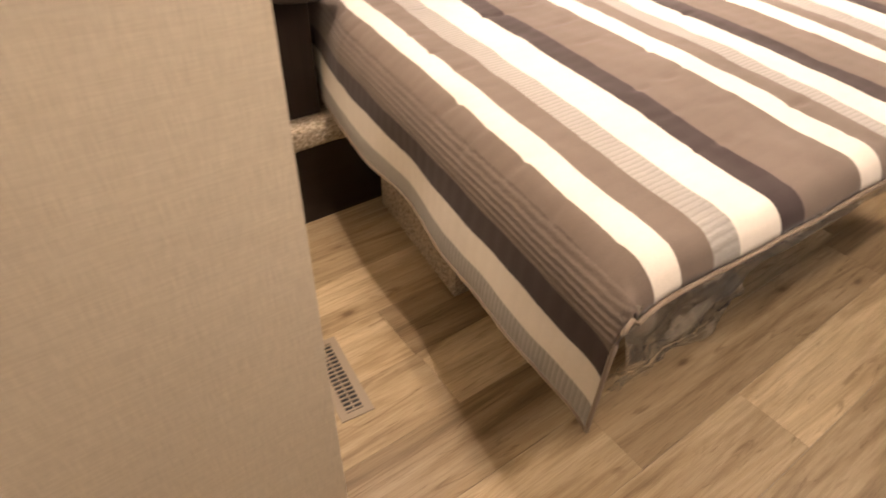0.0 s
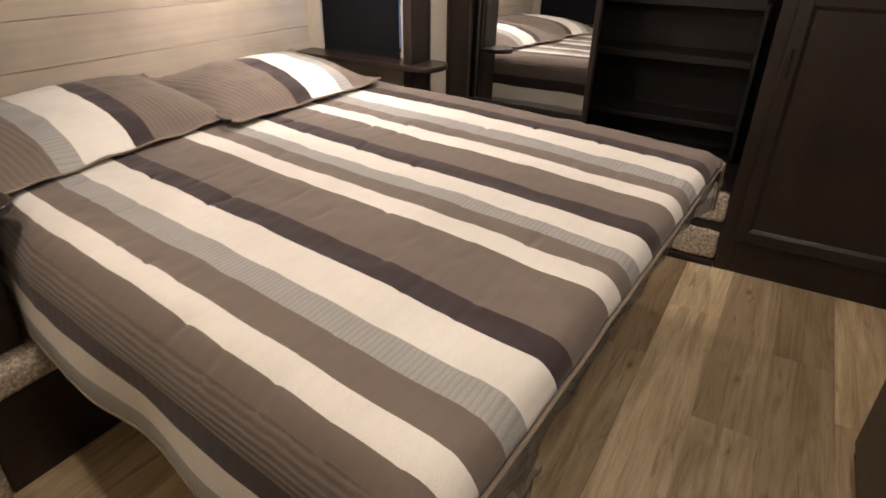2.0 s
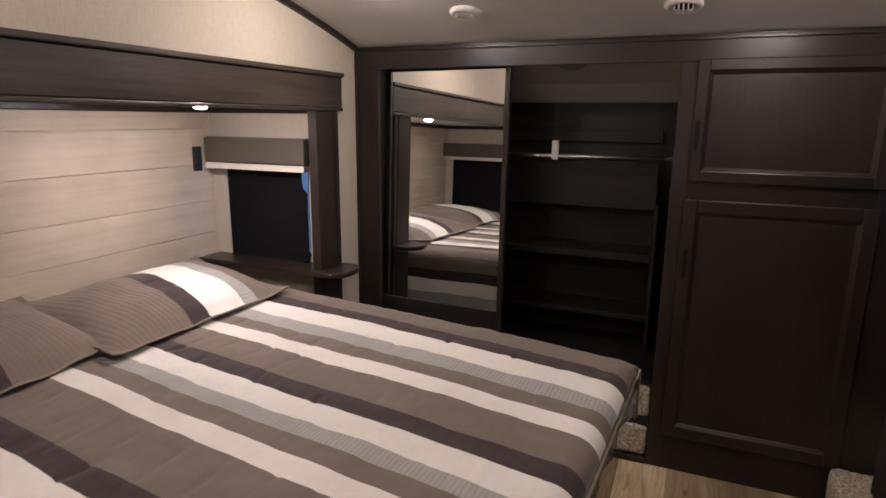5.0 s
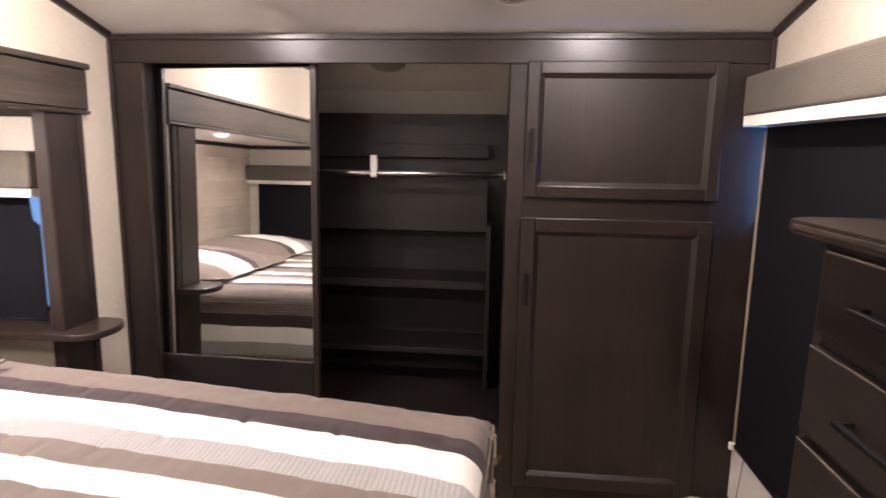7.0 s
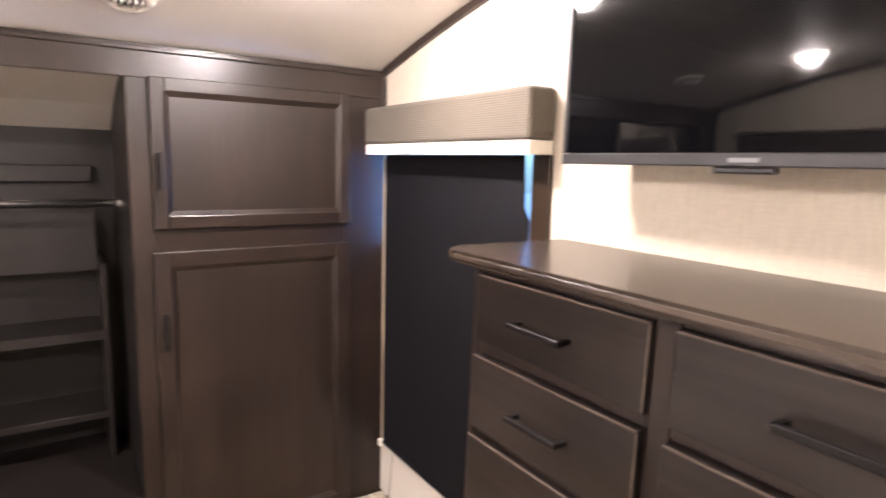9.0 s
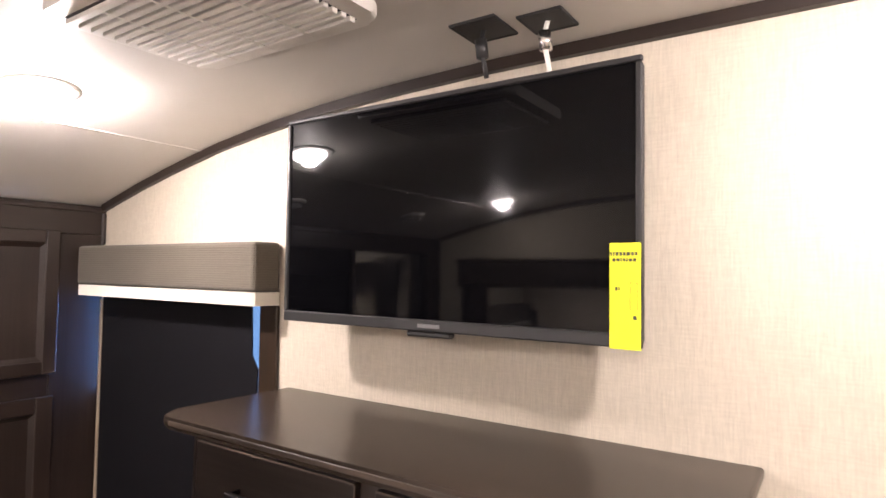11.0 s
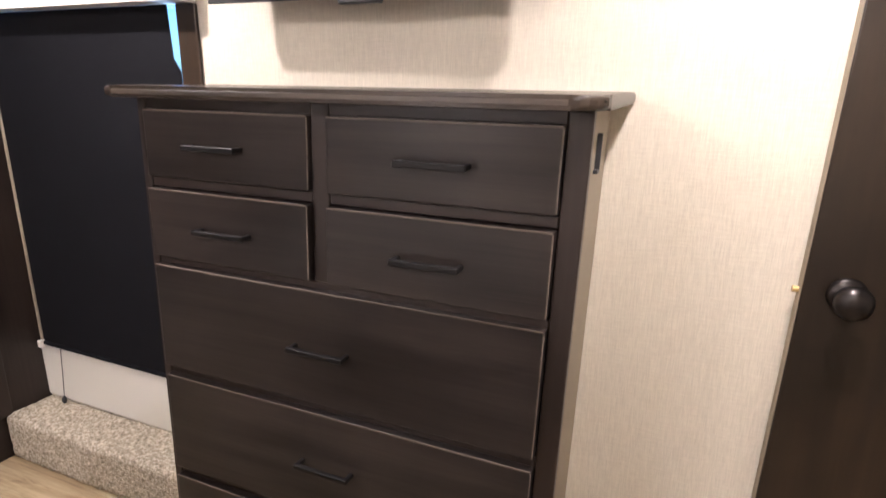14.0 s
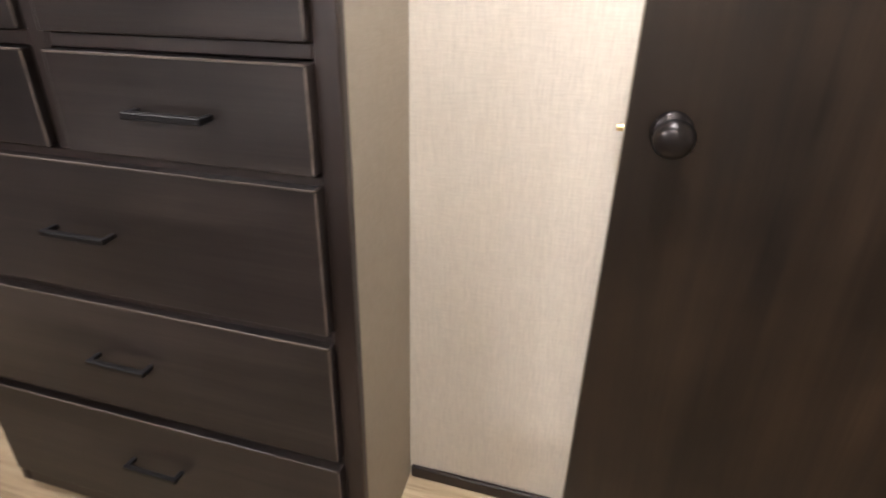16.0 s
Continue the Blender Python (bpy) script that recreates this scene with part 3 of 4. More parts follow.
# ---- window shades ----
def shade(name, axis, wall, out, a0, a1, bz0, z0, z1, z2, slit, label):
    """A ribbed valance box over a pleated white rail and a charcoal blind. axis: the way it runs; out: the way into the room (+1 or -1)."""
    def b(p, q, d0, d1, k0, k1, bev=0.0, seg=1):
        e0, e1 = sorted((wall + out * d0, wall + out * d1))
        return one(p, q, e0, e1, k0, k1, bevel=bev, seg=seg) if axis == "x" else one(e0, e1, p, q, k0, k1, bevel=bev, seg=seg)
    mid = (a0 + a1) / 2
    at = (mid, wall, bz0) if axis == "x" else (wall, mid, bz0)
    th = thing(name, at, label, "window shade")
    part("valance", b(a0, a1, 0.002, 0.088, z1, z2, 0.012, 3), VALANCE, th, "ribbed brown fabric valance")
    n = int((a1 - a0) / 0.009)
    outline = [(a0 + 0.004, wall + out * 0.003)]
    for k in range(2 * n + 1):
        outline.append((a0 + 0.004 + (a1 - a0 - 0.008) * k / (2 * n), wall + out * (0.084 if k % 2 else 0.079)))
    outline.append((a1 - 0.004, wall + out * 0.003))
    bm = prism(outline if axis == "x" else [(q, p) for p, q in outline], z0, z1 - 0.001)
    part("pleated_rail", bm, PAINT, th, "white pleated rail of the shade")
    bm, ring = bmesh.new(), []
    for d in (0.012, 0.016):
        for p, k in ((a0 + slit[0] - slit[2], bz0), (a1 - slit[1], bz0), (a1 - slit[1], z0 - 0.001), (a0 + slit[0], z0 - 0.001), (a0 + slit[0] - slit[2] * 0.2, z0 - slit[3] * 0.8), (a0 + slit[0] - slit[2], z0 - slit[3])):
            w = wall + out * d
            ring.append(bm.verts.new((p, w, k) if axis == "x" else (w, p, k)))
    for k in range(6):
        bm.faces.new((ring[k], ring[(k + 1) % 6], ring[6 + (k + 1) % 6], ring[6 + k]))
    bm.faces.new(ring[:6])
    bm.faces.new(ring[:5:-1])
    part("blind", bm, BLIND, th, "charcoal blackout blind pulled down")
    part("bottom_bar", b(a0 + slit[0] - slit[2], a1 - slit[1], 0.010, 0.022, bz0 - 0.014, bz0, 0.003), BLIND, th)
    return th


sh = shade("window_shade", "x", WALL_S, 1, 2.335, FACE - 0.003, 0.395, 1.500, 1.535, 1.662, (0.096, 0.0345, 0.028, 0.17), "brown valance and charcoal blind over the tall window")
part("end_cap", one(3.198, 3.217, WALL_S + 0.001, WALL_S + 0.034, 0.372, 0.399, bevel=0.004, seg=2), PAINT, sh, "small white end cap of the side strip")
part("cord", tube([(3.105, WALL_S + 0.024, 0.39), (3.107, WALL_S + 0.03, 0.30), (3.105, WALL_S + 0.04, 0.205)], 0.0014, 6), BLACK, sh, "thin dark pull cord")
part("cord_weight", lathe([(0.002, 0.014), (0.007, 0.008), (0.009, 0.0), (0.006, -0.012), (0.001, -0.014)], (3.105, WALL_S + 0.042, 0.192), (0, 0, 1), 12), BLACK, sh, "small dark pull weight", smooth=True)
shade("window_shade", "y", SIDE_E, -1, 2.410, 2.985, 0.815, 1.238, 1.266, 1.386, (0.067, 0.076, 0.030, 0.10), "brown valance and charcoal blind over the bedside window")

shade("window_shade", "y", SIDE_W, 1, 2.330, 3.012, 0.815, 1.235, 1.262, 1.375, (0.115, 0.072, 0.038, 0.02), "brown valance and charcoal blind over the far bedside window")


def window(name, axis, wall, out, a0, a1, z0, z1, label):
    """Frame in the opening, with one tinted pane."""
    def b(p, q, d0, d1, k0, k1, bev=0.002):
        e0, e1 = sorted((wall + out * d0, wall + out * d1))
        return one(p, q, e0, e1, k0, k1, bevel=bev) if axis == "x" else one(e0, e1, p, q, k0, k1, bevel=bev)
    th = thing(name, ((a0 + a1) / 2, wall, z0) if axis == "x" else (wall, (a0 + a1) / 2, z0), label, "window", "", "structure")
    w = 0.016
    for p, q, r, s in ((a0, a0 + w, z0, z1), (a1 - w, a1, z0, z1), (a0 + w, a1 - w, z0, z0 + w), (a0 + w, a1 - w, z1 - w, z1)):
        part("window_frame", b(p, q, -0.045, -0.015, r, s), BLACK, th)
    pane = part("pane", b(a0 + w, a1 - w, -0.034, -0.030, z0 + w, z1 - w, 0), PANE, th, "blue-tinted window pane")
    pane.visible_shadow = False
    return th


window("window_1", "x", WALL_S, 1, *WIN_S, "tall window behind the lowered blind")
window("window_3", "y", SIDE_W, 1, *WIN_E, "small bedside window behind a lowered blind")
window("window_2", "y", SIDE_E, -1, *WIN_E, "small bedside window behind the lowered blind")
# Dark casing beside the tall window, thin white strip by the wardrobe, white board below the blind.
solid("trim_window_casing", one(2.338, 2.404, WALL_S, WALL_S + 0.012, 0.18, 1.499, bevel=0.002), DOORWOOD, "dark wooden casing beside the window", "trim")
solid("trim_window_strip", one(3.2035, 3.2125, WALL_S, WALL_S + 0.022, 0.40, 1.485, bevel=0.002), TANEDGE, "narrow tan strip beside the blind", "trim")
# Added strip: stops daylight through the lower gap, leaving the glow only above.
solid("trim_window_filler", one(3.2135, FACE - 0.002, WALL_S - 0.012, WALL_S + 0.003, 0.386, 1.17, bevel=0.001), DARK, "dark strip added to block daylight low in the gap by the wardrobe", "trim")
solid("trim_window_sill", one(2.34, FACE - 0.002, WALL_S, WALL_S + 0.010, 0.172, 0.385, bevel=0.002), PAINT, "white board below the blind", "trim")
solid("trim_slide_window", one(SIDE_E - 0.010, SIDE_E, 2.385, 2.43, 0.81, 1.50, bevel=0.002), PAINT, "white strip beside the bedside window", "trim")
sw = thing("wall_switch", (2.902, HEAD_Y, 1.28), "black switch plate on the plank wall", "switch")
part("plate", one(2.875, 2.929, HEAD_Y - 0.010, HEAD_Y - 0.001, 1.222, 1.338, bevel=0.003), BLACK, sw)
for k in range(3):
    part("rocker", one(2.885, 2.919, HEAD_Y - 0.015, HEAD_Y - 0.0105, 1.234 + 0.034 * k, 1.262 + 0.034 * k, bevel=0.002), BLACK, sw)

# ---- wardrobe ----
wd = thing("wardrobe", (FACE, 1.19, 0.0), "dark espresso built-in wardrobe with a half-open mirrored side", "wardrobe")
F0, F1 = FACE, FACE + 0.022
part("top_rail", one(F0, F1, WALL_S, WALL_N, 1.702, 1.80), DARK_Y, wd)
part("crown", one(F0 - 0.008, F0 - 0.0005, WALL_S, WALL_N, 1.778, 1.793, bevel=0.003, seg=2), DARK_Y, wd)
part("stile", one(F0, F1, 2.21, WALL_N, 0.0, 1.7015), DARK, wd)
part("stile", one(F0, F1, 0.822, 0.892, 0.0, 1.7015), DARK, wd)
part("stile", one(F0, F1, WALL_S, 0.20, 0.0, 1.7015), DARK, wd)
part("corner_bead", one(F0 - 0.012, F0 - 0.0005, WALL_S + 0.0005, WALL_S + 0.014, 1.67, 1.777, bevel=0.003), DARK, wd)
part("corner_bead", one(F0 - 0.012, F0 - 0.0005, WALL_N - 0.014, WALL_N - 0.0005, 0.36, 1.777, bevel=0.003), DARK, wd)
part("rail", one(F0, F1, 0.2005, 0.8215, 1.175, 1.255), DARK_Y, wd)
part("toe_board", one(F0, F1, 0.2005, 0.8215, 0.0, 0.16), DARK_Y, wd)
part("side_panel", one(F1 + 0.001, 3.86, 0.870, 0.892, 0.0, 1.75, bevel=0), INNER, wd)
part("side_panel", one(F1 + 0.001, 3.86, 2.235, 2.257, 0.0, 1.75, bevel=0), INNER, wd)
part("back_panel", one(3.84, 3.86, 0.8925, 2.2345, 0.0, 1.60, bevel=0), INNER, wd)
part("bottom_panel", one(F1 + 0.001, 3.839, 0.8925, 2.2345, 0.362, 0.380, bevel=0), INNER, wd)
bm = bmesh.new()
for y in (0.8925, 2.2345):
    for x, z in ((F1 + 0.001, 1.745), (3.45, 1.705), (3.65, 1.648), (3.839, 1.568), (3.839, 1.588), (3.65, 1.668), (3.45, 1.735), (F1 + 0.001, 1.78)):
        bm.verts.new((x, y, z))
bm.verts.ensure_lookup_table()
for k in range(8):
    bm.faces.new([bm.verts[i] for i in (k, (k + 1) % 8, 8 + (k + 1) % 8, 8 + k)])
bm.faces.new([bm.verts[i] for i in range(8)])
bm.faces.new([bm.verts[i] for i in range(15, 7, -1)])
part("lining", bm, CEILING, wd, "off-white lining that slopes to the back")
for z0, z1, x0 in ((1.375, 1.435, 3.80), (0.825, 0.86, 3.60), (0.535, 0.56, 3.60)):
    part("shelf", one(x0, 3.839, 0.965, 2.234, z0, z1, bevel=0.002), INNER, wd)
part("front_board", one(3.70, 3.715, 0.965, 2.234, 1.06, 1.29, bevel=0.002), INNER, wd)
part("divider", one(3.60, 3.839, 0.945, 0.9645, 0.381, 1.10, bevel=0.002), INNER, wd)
rd = part("hanging_rod", rod_bm((3.57, 0.893, 1.312), (3.57, 2.234, 1.312), 0.012, 16), CHROME, wd, "chrome hanging rod", smooth=True)
part("rod_socket", rod_bm((3.57, 0.8925, 1.312), (3.57, 0.903, 1.312), 0.024, 16), CHROME, rd)
part("rod_bracket", boxes((3.553, 3.587, 1.418, 1.446, 1.295, 1.385), bevel=0.004), WHITE, rd, "white plastic rod bracket")
cl = part("closet_lamp", lathe([(0.062, 0.0), (0.066, -0.008), (0.055, -0.016), (0.02, -0.019), (0.001, -0.02)], (3.355, 1.335, 1.722), (0.28, 0, 1), 24), GREYLENS, wd, "small round unlit lamp in the lining", smooth=True)

def cabinet_door(name, y0, y1, z0, z1, margin, label):
    """Framed door with a recessed bevelled panel."""
    x0, x1 = F0 - 0.020, F0 - 0.001
    d = part(name, one(x1 - 0.006, x1, y0 + 0.004, y1 - 0.004, z0 + 0.004, z1 - 0.004, bevel=0), DARK, wd, label)
    for p, q, r, s, m in ((y0, y0 + margin, z0, z1, DARK), (y1 - margin, y1, z0, z1, DARK), (y0 + margin + 0.0005, y1 - margin - 0.0005, z0, z0 + margin, DARK_Y), (y0 + margin + 0.0005, y1 - margin - 0.0005, z1 - margin, z1, DARK_Y)):
        part("door_frame", one(x0, x1 - 0.007, p, q, r, s, bevel=0.0035, seg=2), m, d)
    bm = bmesh.new()
    a, b_ = (y0 + margin, y1 - margin, z0 + margin, z1 - margin), 0.014
    ring0 = [bm.verts.new((x0 + 0.003, y, z)) for y, z in ((a[0], a[2]), (a[1], a[2]), (a[1], a[3]), (a[0], a[3]))]
    ring1 = [bm.verts.new((x1 - 0.0065, y, z)) for y, z in ((a[0] + b_, a[2] + b_), (a[1] - b_, a[2] + b_), (a[1] - b_, a[3] - b_), (a[0] + b_, a[3] - b_))]
    for k in range(4):
        bm.faces.new((ring0[k], ring0[(k + 1) % 4], ring1[(k + 1) % 4], ring1[k]))
    bm.faces.new(ring1)
    part("panel", bm, DARK, d)
    return d


def pull(x, y, z, length, axis, out, parent):
    """A slim bar pull on two posts."""
    r = 0.0045
    hx = {"x": (length / 2, 0, 0), "z": (0, 0, length / 2), "y": (0, length / 2, 0)}[axis]
    o = Vector((x, y, z)) + Vector(out) * 0.026
    a, b = o - Vector(hx), o + Vector(hx)
    bm = bmesh.new()
    w = Vector([0.0055 if not c else 0 for c in hx])
    box(bm, *[v for i in range(3) for v in (min(a[i], b[i]) - w[i], max(a[i], b[i]) + w[i])], bevel=0.0015)
    for p in (a, b):
        q = p + (o - p) * 0.08
        e = q - Vector(out) * 0.0255
        bx = [v for i in range(3) for v in (min(q[i], e[i]) - 0.0045 * (out[i] == 0), max(q[i], e[i]) + 0.0045 * (out[i] == 0))]
        box(bm, *bx, bevel=0.001)
    return part("handle", bm, BLACKMETAL, parent, "slim dark bronze bar handle")


d1 = cabinet_door("upper_door", 0.185, 0.832, 1.252, 1.708, 0.042, "upper panelled wardrobe door")
d2 = cabinet_door("lower_door", 0.190, 0.838, 0.165, 1.182, 0.050, "lower panelled wardrobe door")
pull(F0 - 0.020, 0.812, 1.43, 0.11, "z", (-1, 0, 0), d1)
pull(F0 - 0.020, 0.812, 0.93, 0.11, "z", (-1, 0, 0), d2)
# The sliding mirror door hangs a little askew in its track.
ASKEW = pose(3.29, 1.90, 1.20, 0, 1.3, -2.2) @ Matrix.Translation((-3.29, -1.90, -1.20))


def hung(bm):
    bmesh.ops.transform(bm, matrix=ASKEW, verts=bm.verts)
    return bm


md = part("mirror_door", hung(one(3.2925, 3.3105, 1.580, 2.232, 0.390, 1.738, bevel=0)), DARK, wd, "sliding door faced with a tall mirror")
part("door_stile", hung(one(3.2835, 3.292, 1.580, 1.6045, 0.390, 1.738)), DARK, md)
# This dark board stands for the unlit gap below the mirror.
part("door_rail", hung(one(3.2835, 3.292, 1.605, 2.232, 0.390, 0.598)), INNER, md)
part("mirror", hung(one(3.290, 3.292, 1.605, 2.232, 0.5985, 1.738, bevel=0)), MIRROR, md, "clear mirror glass")
# Carpeted riser below the hanging space.
rs = thing("wardrobe_riser", (FACE, 1.55, 0.0), "carpeted step below the wardrobe opening", "riser")
part("lower_face", tufted(F0 + 0.004, F1 + 0.03, 0.893, 2.209, 0.03, 0.175, 0.016, 0.004), CARPET, rs, smooth=True)
part("upper_face", tufted(F0 + 0.004, F1 + 0.03, 0.893, 2.209, 0.215, 0.361, 0.016, 0.004), CARPET, rs, smooth=True)
part("slot", one(F0 + 0.02, F1 + 0.03, 0.893, 2.209, 0.0, 0.360, bevel=0), BLACK, rs)
part("kick", one(F0 - 0.004, F0 + 0.02, 0.893, 2.209, 0.0, 0.030), DARK_Y, rs)

# ---- bed ----
BX, BY, TOP = 0.926, 1.006, 0.752
BANDS = [(-0.276, GREY), (-0.216, CREAM), (-0.143, PLUM), (-0.083, TAUPE_RIB), (0.004, TAUPE), (0.052, CREAM), (0.110, TAUPE), (0.184, GREY), (0.250, CREAM), (0.356, PLUM), (0.425, TAUPE), (0.601, CREAM), (0.674, TAUPE), (0.742, GREY), (0.803, CREAM), (0.895, PLUM), (0.966, TAUPE), (1.103, CREAM), (1.182, TAUPE), (1.257, GREY), (1.338, CREAM), (1.450, PLUM), (1.522, TAUPE), (1.68, TAUPE_RIB), (1.76, PLUM), (1.82, CREAM), (1.90, GREY), (1.97, None)]
FLAT0, FLAT1, FOOT, LONG = 0.09, 1.610, 0.062, 2.02


def askew(s, v, z):
    """The bed stands a little out of square with the room."""
    return (BX + s + 0.132 * v, BY + v - 0.052 * s, z)


random.seed(5)
PUCKERS = []
for row in range(15):
    for col in range(17):
        PUCKERS.append((0.02 + 0.1 * col + random.uniform(-0.03, 0.03), 0.08 + 0.125 * row + random.uniform(-0.02, 0.02), random.uniform(-0.3, 0.3), random.uniform(0.02, 0.05), random.uniform(0.0, 1.0) ** 2 * 0.0075))
PUCKER_ROWS = {}
for p in PUCKERS:
    PUCKER_ROWS.setdefault(int(p[1] / 0.05), []).append(p)


def pucker(s, v):
    """Short creases where the stitching draws the cloth in."""
    total, k = 0.0, int(v / 0.05)
    for row in (k - 1, k, k + 1):
        for ps, pv, lean, half, deep in PUCKER_ROWS.get(row, ()):
            a, c = (s - ps) / half, (v - pv - lean * (s - ps)) / 0.009
            if abs(a) < 2 and abs(c) < 3:
                total += deep * math.exp(-a * a - c * c)
    return total


def lay(s, v):
    """The quilt's place for s across and v from the foot, along the cloth."""
    wob = noise.noise((s * 3.1, v * 2.3, 0.4))
    z, x = TOP - 0.010 * max(0.0, 1 - v / 0.5) * (0.4 + 0.6 * s) + 0.006 * wob + 0.004 * noise.noise((s * 9, v * 7, 2.1)) + 0.0025 * noise.noise((s * 22, v * 16, 5.0)) - pucker(s, v), s
    drop = 0.0
    for edge, sign, roll in ((FLAT0, -1, 0.11), (FLAT1, 1, 0.07)):
        d = (s - edge) * sign
        if d > 0:
            arc = min(d / roll, math.pi / 2)
            over = max(0.0, d - roll * math.pi / 2)
            fold = (0.009 * math.sin(v * 8.2 + sign) + 0.012 * noise.noise((v * 5.0, sign, 1.0)) + 0.010) * min(1.0, over / 0.16)
            x = edge + sign * (roll * math.sin(arc) + fold)
            if sign < 0:
                x += 0.025 * min(1.0, max(0.0, (v - 1.12) / 0.22)) * min(1.0, d / 0.1)
            drop = roll * (1 - math.cos(arc)) + over * 0.985
            if sign > 0 and v < 0.17:
                flare = (1 - max(v, 0.0) / 0.17) ** 2 * min(1.0, d / 0.1)
                x += 0.048 * flare
                drop *= 1 - 0.3 * flare
    y = v
    if v < FOOT:
        a = (FOOT - v) / FOOT
        y = FOOT - FOOT * math.sin(a)
        drop += FOOT * (1 - math.cos(a)) * (1.0 if drop < 0.03 else 0.35)
    return askew(x, y, z - drop)


bed = thing("bed", (BX + 0.9, BY + 1.0, 0.0), "wide bed with a film-wrapped mattress on a low platform", "bed")
part("platform", prism([askew(s, v, 0)[:2] for s, v in ((0.16, 0.72), (1.50, 0.72), (1.50, 1.27), (0.16, 1.27))], 0.0, 0.572, 0.006), CARPET, bed, "low carpeted bed platform")
part("bed_board", prism([askew(s, v, 0)[:2] for s, v in ((0.06, 0.16), (1.60, 0.16), (1.60, LONG), (0.06, LONG))], 0.574, 0.655, 0.004), DARK_X, bed)


out = [askew(s, v, 0)[:2] for s, v in ((0.07, 0.03), (1.615, 0.03), (1.615, LONG - 0.01), (0.07, LONG - 0.01))]
part("mattress", prism(out, 0.657, 0.728, 0.025, 3), TICKING, bed, "pale grey mattress", smooth=False)


def film(i, j):
    s, k = 0.0 + 1.63 * i / 260, j / 14
    near = max(0.0, min(1.0, (0.33 - s) / 0.24))
    sag = 0.135 * near * near * (3 - 2 * near) + 0.014 * noise.noise((s * 8, 0, 3)) + 0.008 * noise.noise((s * 27, 0, 5))
    z = 0.698 - (0.042 + sag) * k
    rough = 0.25 + 0.75 * near
    y = 0.008 - 0.022 * math.sin(math.pi * k) * (1 + 0.7 * noise.noise((s * 9, k * 2, 1))) + rough * (0.024 * noise.noise((s * 14, k * 2.6, 7)) * (0.3 + k) + 0.010 * abs(noise.noise((s * 34, k * 5, 9))) + 0.003 * noise.noise((s * 90, k * 9, 2)))
    return askew(s, y, z)


part("film_wrap", grid_bm(260, 14, film), FILM, bed, "crumpled clear plastic film", smooth=True)


def film_tail(i, j):
    s, k = -0.012 + 0.25 * i / 50, j / 24
    z = 0.70 - (0.165 + 0.018 * noise.noise((s * 17, 2, 2)) - 0.10 * (s / 0.238) ** 3) * k
    y = 0.012 - 0.045 * math.sin(2.6 * k) + 0.024 * noise.noise((s * 15, k * 3.5, 13)) + 0.014 * abs(noise.noise((s * 22 + k * 9, k * 5, 4)))
    return askew(s, y, z)


part("film_tail", grid_bm(50, 24, film_tail), FILM, bed, "loose tail of plastic film", smooth=True)


def film_tag(i, j):
    s, k = 1.59 + 0.085 * i / 10, j / 4
    return askew(s, -0.012 - 0.02 * math.sin(i * 0.5) + 0.01 * k, 0.655 - 0.02 * i / 10 - 0.022 * k + 0.012 * math.sin(i * 0.9))


part("film_tag", grid_bm(10, 4, film_tag), FILM, bed, "twisted end of plastic film", smooth=True)

quilt = thing("quilt", (BX + 0.9, BY + 1.0, 0.40), "striped taupe, cream, grey and plum quilt over the bed", "quilt")
cols, mats = [], []
for (s0, m), (s1, _) in zip(BANDS, BANDS[1:]):
    n = max(2, round((s1 - s0) / 0.013))
    cols += [(s0 + (s1 - s0) * k / n, m) for k in range(n)]
    if m not in mats:
        mats.append(m)
cols.append((BANDS[-1][0], None))
ROWS_V = [-0.024 + 0.012 * k for k in range(8)] + [0.082 + (LONG - 0.09) * k / 230 for k in range(231)]


def waver(s, v):
    """Seams that wander a few millimetres."""
    return s + 0.0075 * noise.noise((v * 3.4, round(s, 1) * 3, 8)) + 0.003 * noise.noise((v * 11, s * 4, 2))


bm = bmesh.new()
vs = [[bm.verts.new(lay(waver(s, v), v)) for v in ROWS_V] for s, _ in cols]
for i in range(len(cols) - 1):
    for j in range(len(ROWS_V) - 1):
        f = bm.faces.new((vs[i][j], vs[i + 1][j], vs[i + 1][j + 1], vs[i][j + 1]))
        f.material_index = mats.index(cols[i][1])
cover = part("cover", bm, mats, quilt, "striped quilted cover", smooth=True)
thick = cover.modifiers.new("thickness", "SOLIDIFY")
thick.thickness, thick.offset = 0.006, -1.0
edge = [Vector(lay(s, -0.024)) + Vector((0, -0.004, -0.002)) for s, _ in cols[::2]]
part("piping", tube(edge, 0.0045, 6), WELT, quilt, "taupe piping along the foot", smooth=True)
hem = [Vector(lay(-0.276, v)) for v in ROWS_V[::3]]
part("piping", tube(hem, 0.004, 6), WELT, quilt, smooth=True)


